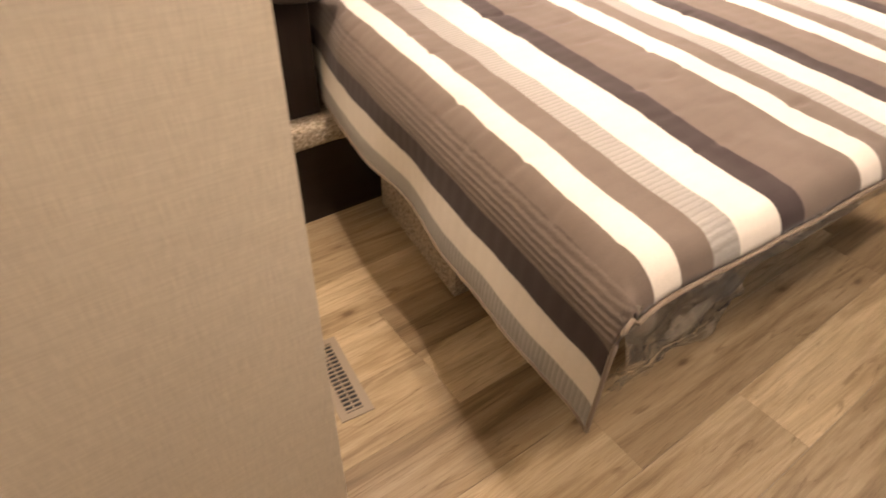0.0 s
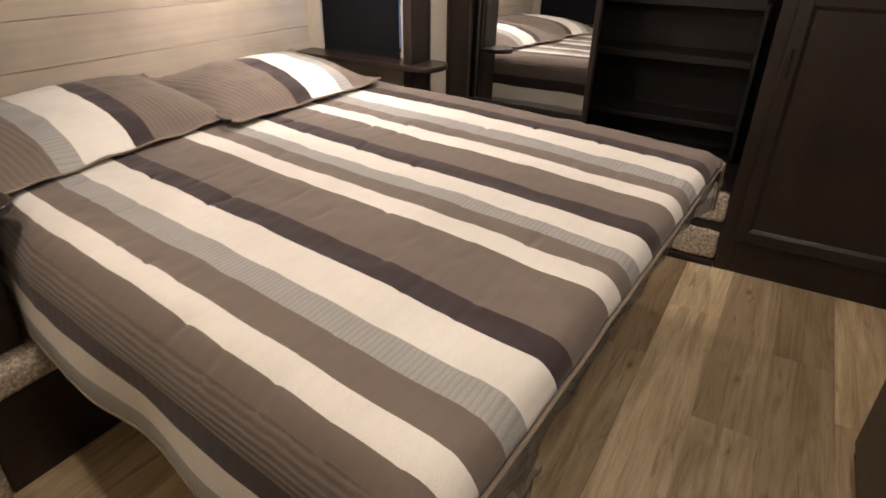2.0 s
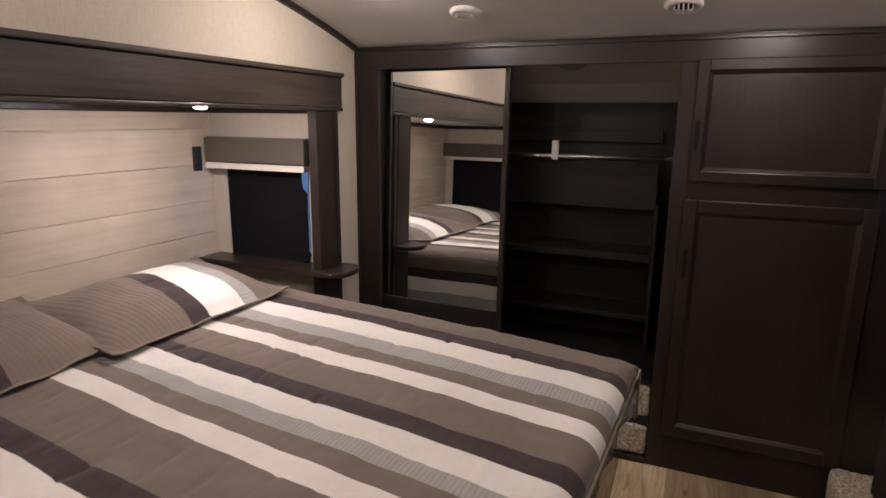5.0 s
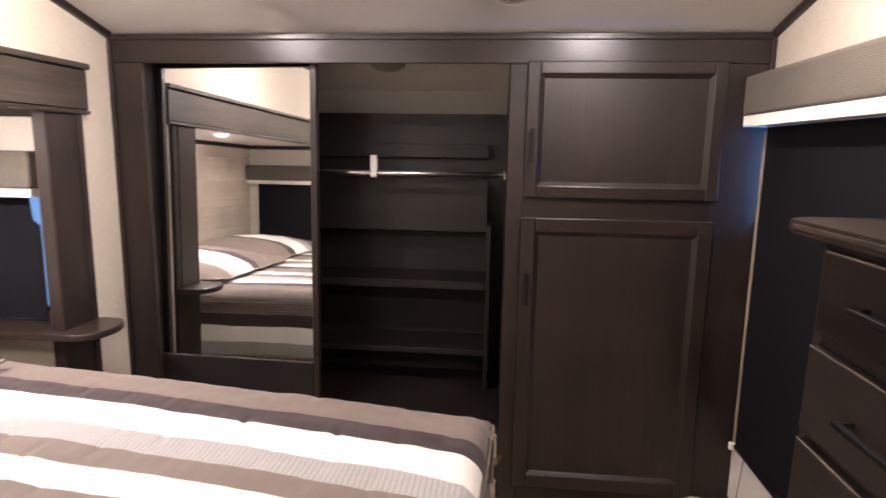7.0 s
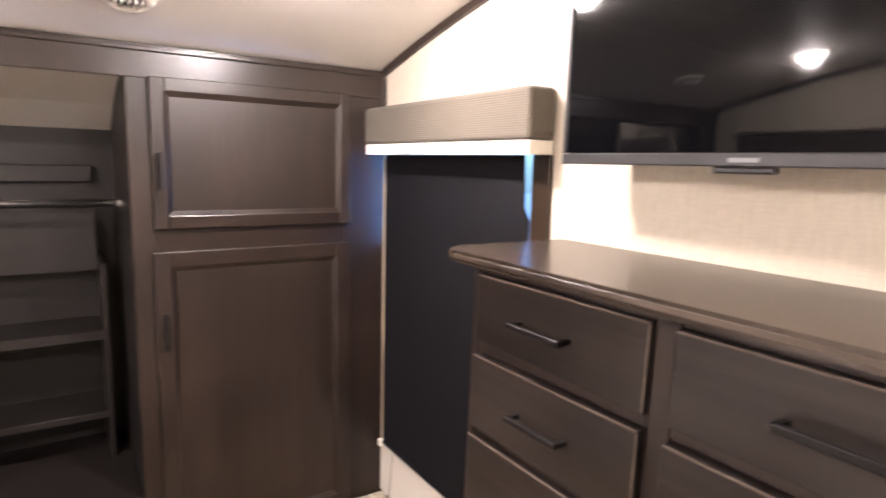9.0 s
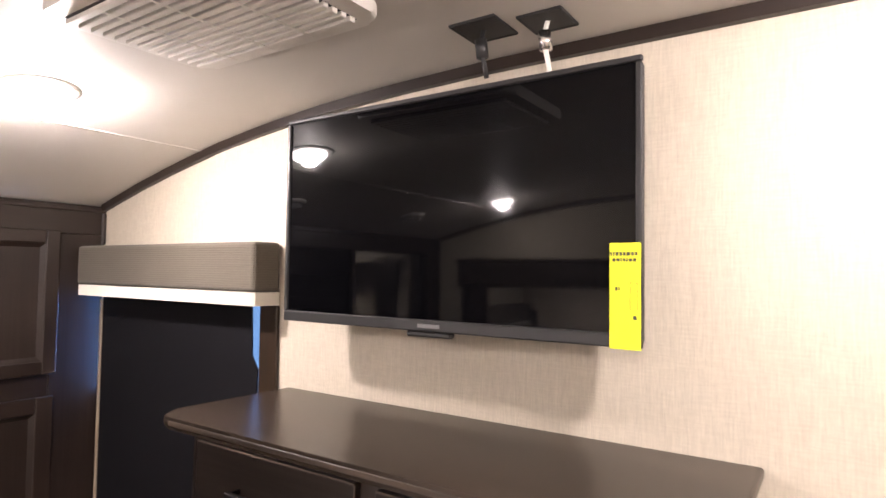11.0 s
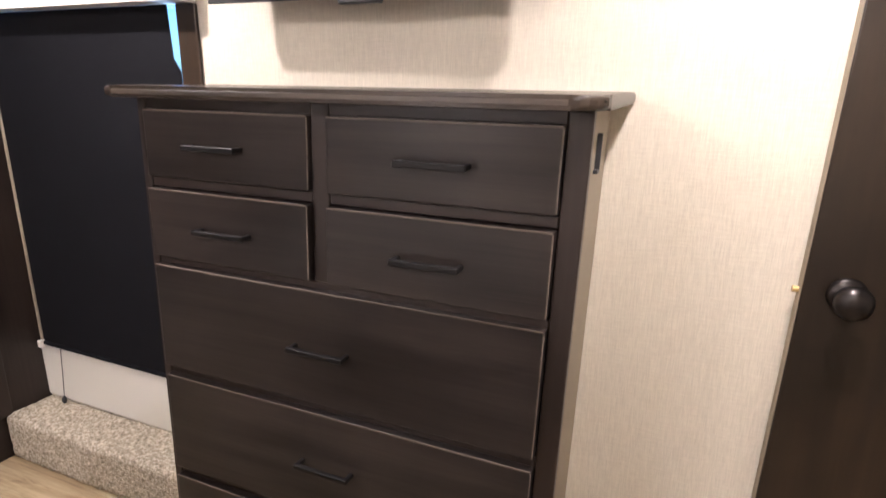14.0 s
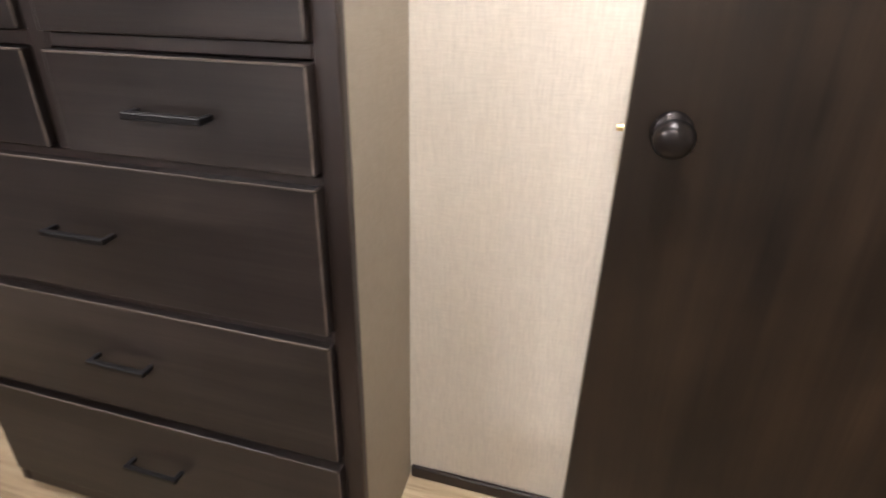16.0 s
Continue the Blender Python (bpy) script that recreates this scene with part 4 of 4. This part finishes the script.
def pillow(corner_fl, corner_fr, corner_bl, bands, lift, seed, plump):
    """A flanged sham, plump in the middle, from three plan corners."""
    o, ux, uy = Vector(corner_fl), Vector(corner_fr) - Vector(corner_fl), Vector(corner_bl) - Vector(corner_fl)
    th = thing("pillow", tuple(o + 0.5 * ux + 0.5 * uy), "plump pillow in a striped sham matching the quilt", "pillow", "pillows at the bed head")
    edges = [b for b, _ in bands] + [1.0]
    cols_p = []
    for (b0, m), b1 in zip(bands, edges[1:]):
        n = max(2, round((b1 - b0) * 46))
        cols_p += [(b0 + (b1 - b0) * k / n, m) for k in range(n)]
    cols_p.append((1.0, None))
    nv, mset = 34, []
    for _, m in bands:
        if m not in mset:
            mset.append(m)
    fl = 0.06

    def put(a, b, side):
        ca, cb = abs(2 * a - 1), abs(2 * b - 1)
        ia, ib = min(1.0, ca / (1 - fl)), min(1.0, cb / (1 - fl * 1.5))
        h = max(0.0, 1 - ia ** 2.6) ** 0.55 * max(0.0, 1 - ib ** 2.4) ** 0.6
        pinch = 1 - 0.06 * (1 - (2 * a - 1) ** 2) * (cb ** 6)
        bb = 0.5 + (b - 0.5) * pinch
        aa = 0.5 + (a - 0.5) * (1 - 0.04 * (1 - (2 * b - 1) ** 2) * ca ** 6)
        p = o + ux * aa + uy * bb
        wr = 0.008 * noise.noise((a * 5 + seed, b * 4, 1)) + 0.004 * noise.noise((a * 14, b * 12 + seed, 4))
        p.z += (plump * h + 0.004 if side else -0.035 * h - 0.004) + wr * (h + 0.35) + lift * b + 0.016 * (ca ** 5) * (cb ** 5) + 0.007 * max(ca, cb) ** 8 * noise.noise((a * 9 + seed, b * 8, 6))
        return p

    for side, nm in ((1, "front"), (0, "back")):
        bm = bmesh.new()
        g = [[bm.verts.new(put(a, j / nv, side)) for j in range(nv + 1)] for a, _ in cols_p]
        for i in range(len(cols_p) - 1):
            for j in range(nv):
                f = bm.faces.new((g[i][j], g[i + 1][j], g[i + 1][j + 1], g[i][j + 1]))
                f.material_index = mset.index(cols_p[i][1])
        part(nm, bm, mset, th, smooth=True)
    rim = [put(a, 0, 1) - Vector((0, 0, 0.004)) for a in (k / 40 for k in range(41))] + [put(1, b, 1) - Vector((0, 0, 0.004)) for b in (k / 24 for k in range(1, 25))]
    part("piping", tube(rim, 0.004, 6), WELT, th, smooth=True)
    return th


SHAM_TAUPE = cloth("sham_taupe", (0.160, 0.126, 0.102), quilt=("X", 0.020, 0.10), depth=0.3)
pillow((1.104, 2.353, 0.768), (1.959, 2.438, 0.768), (1.174, 2.97, 0.775), [(0.0, SHAM_TAUPE), (0.24, GREY), (0.325, CREAM), (0.52, PLUM), (0.605, SHAM_TAUPE)], 0.05, 3.0, 0.078)
pillow((1.854, 2.347, 0.772), (2.674, 2.337, 0.768), (1.954, 2.95, 0.775), [(0.0, SHAM_TAUPE), (0.40, PLUM), (0.50, CREAM), (0.71, GREY), (0.80, SHAM_TAUPE)], 0.045, 9.0, 0.074)

# ---- chest of drawers ----
DX0, DX1, DF = 1.259, 2.226, 0.352
dr = thing("chest_of_drawers", ((DX0 + DX1) / 2, 0.2, 0.0), "tall dark chest with seven drawers against the papered wall", "dresser")
part("side", prism([(DX0 + 0.001, DF - 0.0205), (DX0 + 0.022, WALL_S + 0.001), (DX0 + 0.034, WALL_S + 0.001), (DX0 + 0.013, DF - 0.0205)], 0.0, 1.275), SIDEPANEL, dr, "tan side with its shade in the colour")
part("side", one(DX1 - 0.014, DX1, WALL_S + 0.013, DF - 0.020, 0.0, 1.275, bevel=0.001), DARK, dr)
part("back", one(DX0 + 0.036, DX1 - 0.015, 0.207, 0.215, 0.0, 1.275, bevel=0), DARK, dr)
for x0, x1, z0, z1, m in ((DX0, 1.298, 0.0, 1.275, DARK), (DX1 - 0.024, DX1, 0.0, 1.275, DARK), (1.738, 1.778, 0.925, 1.2745, DARK)):
    part("stile", one(x0, x1, DF - 0.020, DF, z0, z1), m, dr)
for z0, z1 in ((1.252, 1.275), (1.086, 1.108), (0.908, 0.928), (0.630, 0.654), (0.346, 0.370), (0.0, 0.062)):
    if z0 > 1.0:
        part("rail", one(1.2985, 1.7375, DF - 0.020, DF - 0.001, z0, z1), DARK_X, dr)
        part("rail", one(1.7785, DX1 - 0.0245, DF - 0.020, DF - 0.001, z0, z1), DARK_X, dr)
    else:
        part("rail", one(1.2985, DX1 - 0.0245, DF - 0.020, DF - 0.001, z0, min(z1, 0.9245)), DARK_X, dr)


def corner(cx, cy, r, a0, a1, n=6):
    return [(cx + r * math.cos(radians(a0 + (a1 - a0) * k / n)), cy + r * math.sin(radians(a0 + (a1 - a0) * k / n))) for k in range(n + 1)]


tp = [(2.285, WALL_S + 0.013)] + corner(2.235, 0.355, 0.05, 0, 90) + corner(1.286, 0.355, 0.05, 90, 180) + [(1.236, WALL_S + 0.001)]
part("top", prism(tp, 1.2765, 1.300, 0.008, 3), TOPWOOD, dr, "grey-brown top with rounded front corners", smooth=False)
part("nosing", one(1.290, 2.232, 0.4045, 0.4062, 1.2838, 1.2930, bevel=0.0006), TOPEDGE, dr, "worn brown front edge of the top")
part("catch", one(DX0 - 0.003, DX0 + 0.006, 0.264, 0.270, 1.17, 1.236, bevel=0.001), BLACK, dr, "small black hardware on the side")
part("catch_foot", one(DX0 - 0.003, DX0 + 0.005, 0.2705, 0.286, 1.17, 1.177, bevel=0.001), BLACK, dr)


def drawer(x0, x1, z0, z1, hx, hz, out=0.0):
    y = DF + out
    d = part("drawer", one(x0, x1, y - 0.012, y + 0.014, z0, z1, bevel=0.0025, seg=2), DRAWER, dr, "plain dark drawer front with worn edges")
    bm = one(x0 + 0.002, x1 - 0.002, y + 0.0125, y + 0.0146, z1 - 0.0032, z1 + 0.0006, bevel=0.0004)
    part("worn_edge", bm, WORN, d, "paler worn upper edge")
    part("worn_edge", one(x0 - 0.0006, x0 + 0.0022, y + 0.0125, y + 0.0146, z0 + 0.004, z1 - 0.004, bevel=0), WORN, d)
    pull(hx, y + 0.0145, hz, 0.135, "x", (0, 1, 0), d)
    return d


random.seed(11)
drawer(1.300, 1.736, 1.110, 1.252, 1.515, 1.180)
drawer(1.780, 2.200, 1.110, 1.252, 2.000, 1.180, -0.004)
drawer(1.300, 1.736, 0.930, 1.084, 1.518, 1.005, 0.004)
drawer(1.780, 2.200, 0.930, 1.084, 1.985, 1.005, 0.002)
drawer(1.300, 2.200, 0.656, 0.910, 1.752, 0.785, 0.004)
drawer(1.300, 2.200, 0.372, 0.631, 1.744, 0.508, 0.003)
drawer(1.300, 2.200, 0.064, 0.346, 1.736, 0.225, 0.003)
# The chest stands a little out of plumb.
LEAN = Matrix(((1, 0, -0.030, 0.0375), (0, 1, 0, 0), (0, 0, 1, 0), (0, 0, 0, 1)))
for piece in dr.children_recursive:
    piece.data.transform(LEAN)

# ---- television ----
BADGE = material("grey_badge", (0.16, 0.16, 0.165), 0.5)
tv = thing("television", (1.78, WALL_S, 1.478), "black flat television hung high on the papered wall", "television")
TX0, TX1, TZ0, TZ1, TY = 1.385, 2.182, 1.478, 1.932, 0.162
part("housing", boxes((TX0 + 0.004, TX1 - 0.004, TY - 0.032, TY - 0.006, TZ0 + 0.004, TZ1 - 0.004), (TX0 + 0.12, TX1 - 0.12, TY - 0.075, TY - 0.0325, TZ0 + 0.03, TZ1 - 0.12), bevel=0.006, seg=2), BLACK, tv)
part("wall_mount", one(1.66, 1.90, WALL_S, TY - 0.076, 1.56, 1.80, bevel=0.003), BLACK, tv)
for x0, x1, z0, z1 in ((TX0, TX1, TZ0, TZ0 + 0.022), (TX0, TX1, TZ1 - 0.010, TZ1), (TX0, TX0 + 0.010, TZ0 + 0.0225, TZ1 - 0.0105), (TX1 - 0.010, TX1, TZ0 + 0.0225, TZ1 - 0.0105)):
    part("bezel", one(x0, x1, TY - 0.0055, TY + 0.004, z0, z1, bevel=0.002), BLACK, tv)
part("screen", one(TX0 + 0.0105, TX1 - 0.0105, TY - 0.005, TY - 0.001, TZ0 + 0.0225, TZ1 - 0.0105, bevel=0), SCREEN, tv, "dark glossy screen")
part("badge", one(1.755, 1.805, TY + 0.0045, TY + 0.0055, TZ0 + 0.007, TZ0 + 0.014, bevel=0), BADGE, tv, "small plain badge")
part("sensor", one(1.735, 1.835, TY - 0.020, TY + 0.001, TZ0 - 0.011, TZ0 - 0.0005, bevel=0.003), BLACK, tv)
lb = thing("energy_tag", (1.4220, TY + 0.005, TZ0), "bright yellow hanging energy tag on the television", "tag")
part("card", one(1.386, 1.434, TY + 0.0046, TY + 0.0056, TZ0 - 0.002, 1.640, bevel=0), YELLOW, lb)
for k, (a, b, z, h) in enumerate(((1.3910, 1.4330, 1.620, 0.006), (1.3930, 1.4310, 1.611, 0.005), (1.4180, 1.4250, 1.566, 0.006), (1.3920, 1.4010, 1.522, 0.006))):
    bm, x = bmesh.new(), a
    while x < b - 0.002:
        w = random.uniform(0.002, 0.006)
        box(bm, x, min(b, x + w), TY + 0.0057, TY + 0.0060, z, z + h)
        x += w + 0.0015
    part("print", bm, INK, lb, "small dark print")
part("print", boxes((1.3910, 1.4025, TY + 0.0057, TY + 0.0060, 1.578, 1.5788), (1.3910, 1.4025, TY + 0.0057, TY + 0.0060, 1.537, 1.5378), (1.3910, 1.3918, TY + 0.0057, TY + 0.0060, 1.5378, 1.578), (1.4017, 1.4025, TY + 0.0057, TY + 0.0060, 1.5378, 1.578)), INK, lb)

# ---- ceiling fittings ----
def dome_lamp(x, y):
    z, slope = ceil_z(x), (ceil_z(x + 0.05) - ceil_z(x - 0.05)) / 0.1
    ax = Vector((-slope, 0, 1)).normalized()
    th = thing("ceiling_lamp", (x, y, z), "round lit ceiling lamp with a white rim", "lamp", "ceiling lamps")
    part("rim", lathe([(0.083, 0.001), (0.070, -0.0026), (0.062, -0.0032), (0.0505, -0.0032)], (x, y, z), ax, 28), WHITE, th, smooth=True)
    part("diffuser", lathe([(0.0555, -0.003), (0.0545, -0.012), (0.046, -0.021), (0.032, -0.0265), (0.016, -0.029), (0.001, -0.030)], (x, y, z), ax, 20), LAMPGLOW, th, "glowing white diffuser", smooth=True)
    part("lens", lathe([(0.0245, 0.0), (0.0245, -0.007), (0.0195, -0.013), (0.010, -0.0165), (0.001, -0.0175)], Vector((x, y, z)) - 0.0265 * ax, ax, 16), COREGLOW, th, "bright lens in the middle of the diffuser", smooth=True)


for x, y in LAMPS:
    dome_lamp(x, y)


def puck(x, y, lit):
    th = thing("puck_light", (x, y, SLIDE_TOP), "small round lit puck light over the bed head", "lamp")
    part("rim", lathe([(0.042, 0.002), (0.043, -0.006), (0.040, -0.011), (0.024, -0.010)], (x, y, SLIDE_TOP), (0, 0, 1), 24), WHITE, th, smooth=True)
    part("diffuser", lathe([(0.0235, -0.009), (0.022, -0.014), (0.012, -0.019), (0.001, -0.020)], (x, y, SLIDE_TOP), (0, 0, 1), 20), LEDGLOW if lit else WHITE, th, "glowing diffuser" if lit else "unlit diffuser", smooth=True)


puck(2.40, 2.47, True)


def round_vent(x, y):
    z, slope = ceil_z(x), (ceil_z(x + 0.05) - ceil_z(x - 0.05)) / 0.1
    ax = Vector((-slope, 0, 1)).normalized()
    th = thing("ceiling_vent", (x, y, z), "round white louvred ceiling air vent", "vent", "round ceiling vents")
    part("rim", lathe([(0.062, 0.002), (0.063, -0.006), (0.056, -0.014), (0.044, -0.016), (0.041, -0.008), (0.041, 0.001)], (x, y, z), ax, 28), WHITE, th, smooth=True)
    part("backing", lathe([(0.041, -0.001), (0.041, -0.003), (0.001, -0.003)], (x, y, z), ax, 20), BLACK, th)
    for k in range(5):
        o = -0.030 + 0.015 * k
        h = math.sqrt(0.041 ** 2 - o ** 2)
        part("slat", one(x - h * 0.96, x + h * 0.96, y + o - 0.002, y + o + 0.002, z - 0.016 - abs(slope) * 0.02, z - 0.002, bevel=0), WHITE, th)


round_vent(2.955, 1.665)
round_vent(3.00, 0.895)

gr = thing("return_grille", (1.975, 0.505, ceil_z(1.95)), "white rectangular return-air grille on the ceiling", "vent")
gz = ceil_z(1.95) - 0.004
go = corner(2.150, 0.407, 0.035, 270, 360) + corner(2.150, 0.647, 0.035, 0, 90) + corner(1.760, 0.647, 0.035, 90, 180) + corner(1.760, 0.407, 0.035, 180, 270)
part("frame", prism(go, gz - 0.022, gz + 0.004, 0.008, 3), WHITE, gr)
# Black sheet on the solid frame paints the shade between the slats.
part("backing", one(1.760, 2.150, 0.401, 0.653, gz - 0.0235, gz - 0.0225, bevel=0), BLACK, gr, "black sheet for the shade between the slats")
for k in range(13):
    y = 0.407 + 0.0192 * k
    part("slat", one(1.757, 2.153, y, y + 0.0125, gz - 0.032, gz - 0.0238, bevel=0.0015), WHITE, gr)
for x in (1.855, 1.955, 2.055):
    part("cross_bar", one(x - 0.003, x + 0.003, 0.403, 0.652, gz - 0.0325, gz - 0.0322, bevel=0), WHITE, gr)

def hatch(x, y, w, drop, end, white):
    z = ceil_z(x)
    th = thing("cable_outlet", (x, y, z), "open square ceiling outlet with a hanging cable", "outlet", "ceiling outlets")
    for p, q, r, s in ((x - w, x + w, y - w, y - w + 0.004), (x - w, x + w, y + w - 0.004, y + w), (x - w, x - w + 0.004, y - w + 0.0045, y + w - 0.0045), (x + w - 0.004, x + w, y - w + 0.0045, y + w - 0.0045)):
        part("rim", one(p, q, r, s, z - 0.006, z - 0.0005, bevel=0.001), BLACK, th)
    # Black plate under the ceiling paints the dark of the open hole.
    part("recess", one(x - w + 0.0045, x + w - 0.0045, y - w + 0.0045, y + w - 0.0045, z - 0.004, z - 0.0005, bevel=0), BLACK, th, "black plate for the dark of the opening")
    cb = part("cable", tube([(x, y, z - 0.003), (x + 0.01, y - 0.005, z - 0.03), (x + 0.004, y - 0.01, z - drop * 0.7), (x + end, y - 0.012, z - drop)], 0.0045, 8), WHITE if white else BLACK, th, "hanging white lead" if white else "hanging black lead", smooth=True)
    part("plug", rod_bm((x + 0.008, y - 0.004, z - 0.018), (x + 0.006, y - 0.008, z - 0.05), 0.011, 10), BLACK if not white else CHROME, cb, smooth=True)


hatch(1.650, 0.195, 0.045, 0.085, 0.0, False)
hatch(1.540, 0.170, 0.040, 0.095, 0.0, True)

# ---- open door ----
SWING = pose(0.930, 0.084, 0.0, 0, -1.5, 2.6)     # latch edge, and the angle at which it stands off the wall


def swung(bm):
    bmesh.ops.transform(bm, matrix=SWING, verts=bm.verts)
    return bm


dd = thing("door_1", tuple((SWING @ Vector((-0.37, -0.017, 0)))), "dark walnut-look door standing open near the wall", "door", "", "structure")
part("leaf", swung(one(-0.74, 0.0, -0.034, 0.0, 0.012, 1.90, bevel=0.0025)), DOORWOOD, dd)
part("edge_band", swung(one(0.0004, 0.0016, -0.033, -0.003, 0.014, 1.898, bevel=0)), TANEDGE, dd, "tan unpainted door edge")
part("door_knob", swung(lathe([(0.032, 0.0), (0.033, 0.003), (0.026, 0.007), (0.013, 0.010), (0.0115, 0.024), (0.017, 0.029), (0.0285, 0.036), (0.0315, 0.047), (0.028, 0.058), (0.015, 0.065), (0.001, 0.066)], (-0.070, 0.0005, 0.958), (0, 1, 0), 28)), KNOB, dd, "dark bronze round knob", smooth=True)
part("latch", swung(rod_bm((0.0025, -0.017, 0.952), (0.013, -0.017, 0.952), 0.006, 12)), BRASS, dd, "brass latch bolt")

# ---- floor register ----
rg = thing("floor_register", (0.785, 1.60, 0.0), "beige metal floor register with slots", "vent")
part("plate", boxes((0.735, 0.757, 1.462, 1.738, 0.0005, 0.004), (0.801, 0.824, 1.462, 1.738, 0.0005, 0.004), (0.757, 0.801, 1.462, 1.480, 0.0005, 0.004), (0.757, 0.801, 1.720, 1.738, 0.0005, 0.004), (0.777, 0.781, 1.480, 1.720, 0.0015, 0.0045)), REGISTER, rg)
part("slot_backing", one(0.757, 0.801, 1.480, 1.720, 0.0004, 0.0012, bevel=0), BLACK, rg)
for k in range(17):
    y = 1.4832 + 0.01425 * k
    part("bar", boxes((0.757, 0.777, y, y + 0.0052, 0.0014, 0.0042), (0.781, 0.801, y, y + 0.0052, 0.0014, 0.0042)), REGISTER, rg)
rg.matrix_basis = pose(0.746, 1.650, 0.0, 0, 0, -6)

# ---- plank flooring (last) ----
floor = bpy.data.objects["floor"]
random.seed(21)
ENDS = {1: 2.664, 2: 2.18, 3: 1.60, 4: 2.43}
shared = {}
for r in range(-1, 12):
    y0, y1 = 0.200 + 0.2 * r, 0.400 + 0.2 * r
    y0, y1 = max(y0, WALL_S + 0.001), min(y1, WALL_N - 0.002)
    if y1 - y0 < 0.02:
        continue
    x = ENDS.get(r, random.uniform(0.4, 1.5)) - 1.22 * 3
    while x < FACE + 0.6:
        a, b = max(x, WEST), min(x + 1.22, FACE + 0.6)
        if b - a > 0.03:
            key = (round(b - a, 3), round(y1 - y0, 3))
            if key not in shared:
                g = 0.0003
                shared[key] = mesh_of("plank", one(g, b - a - g, g, y1 - y0 - g, -0.004, 0.0, bevel=0.0004), PLANK)
            pk = new("plank", shared[key])
            pk.parent = floor
            pk.location = (a, y0, 0)
        x += 1.22
random.seed(3)
for r, (z0, z1) in enumerate(((0.355, 0.548), (0.55, 0.73), (0.732, 0.912), (0.914, 1.07), (1.072, 1.25), (1.252, 1.42), (1.422, 1.523))):
    pk = new("plank", mesh_of("plank", one(SIDE_W, SIDE_E, HEAD_Y, HEAD_Y + 0.011, z0, z1 - 0.0005, bevel=0.001), HEADWOOD))
    pk.parent = bpy.data.objects["wall_head"]
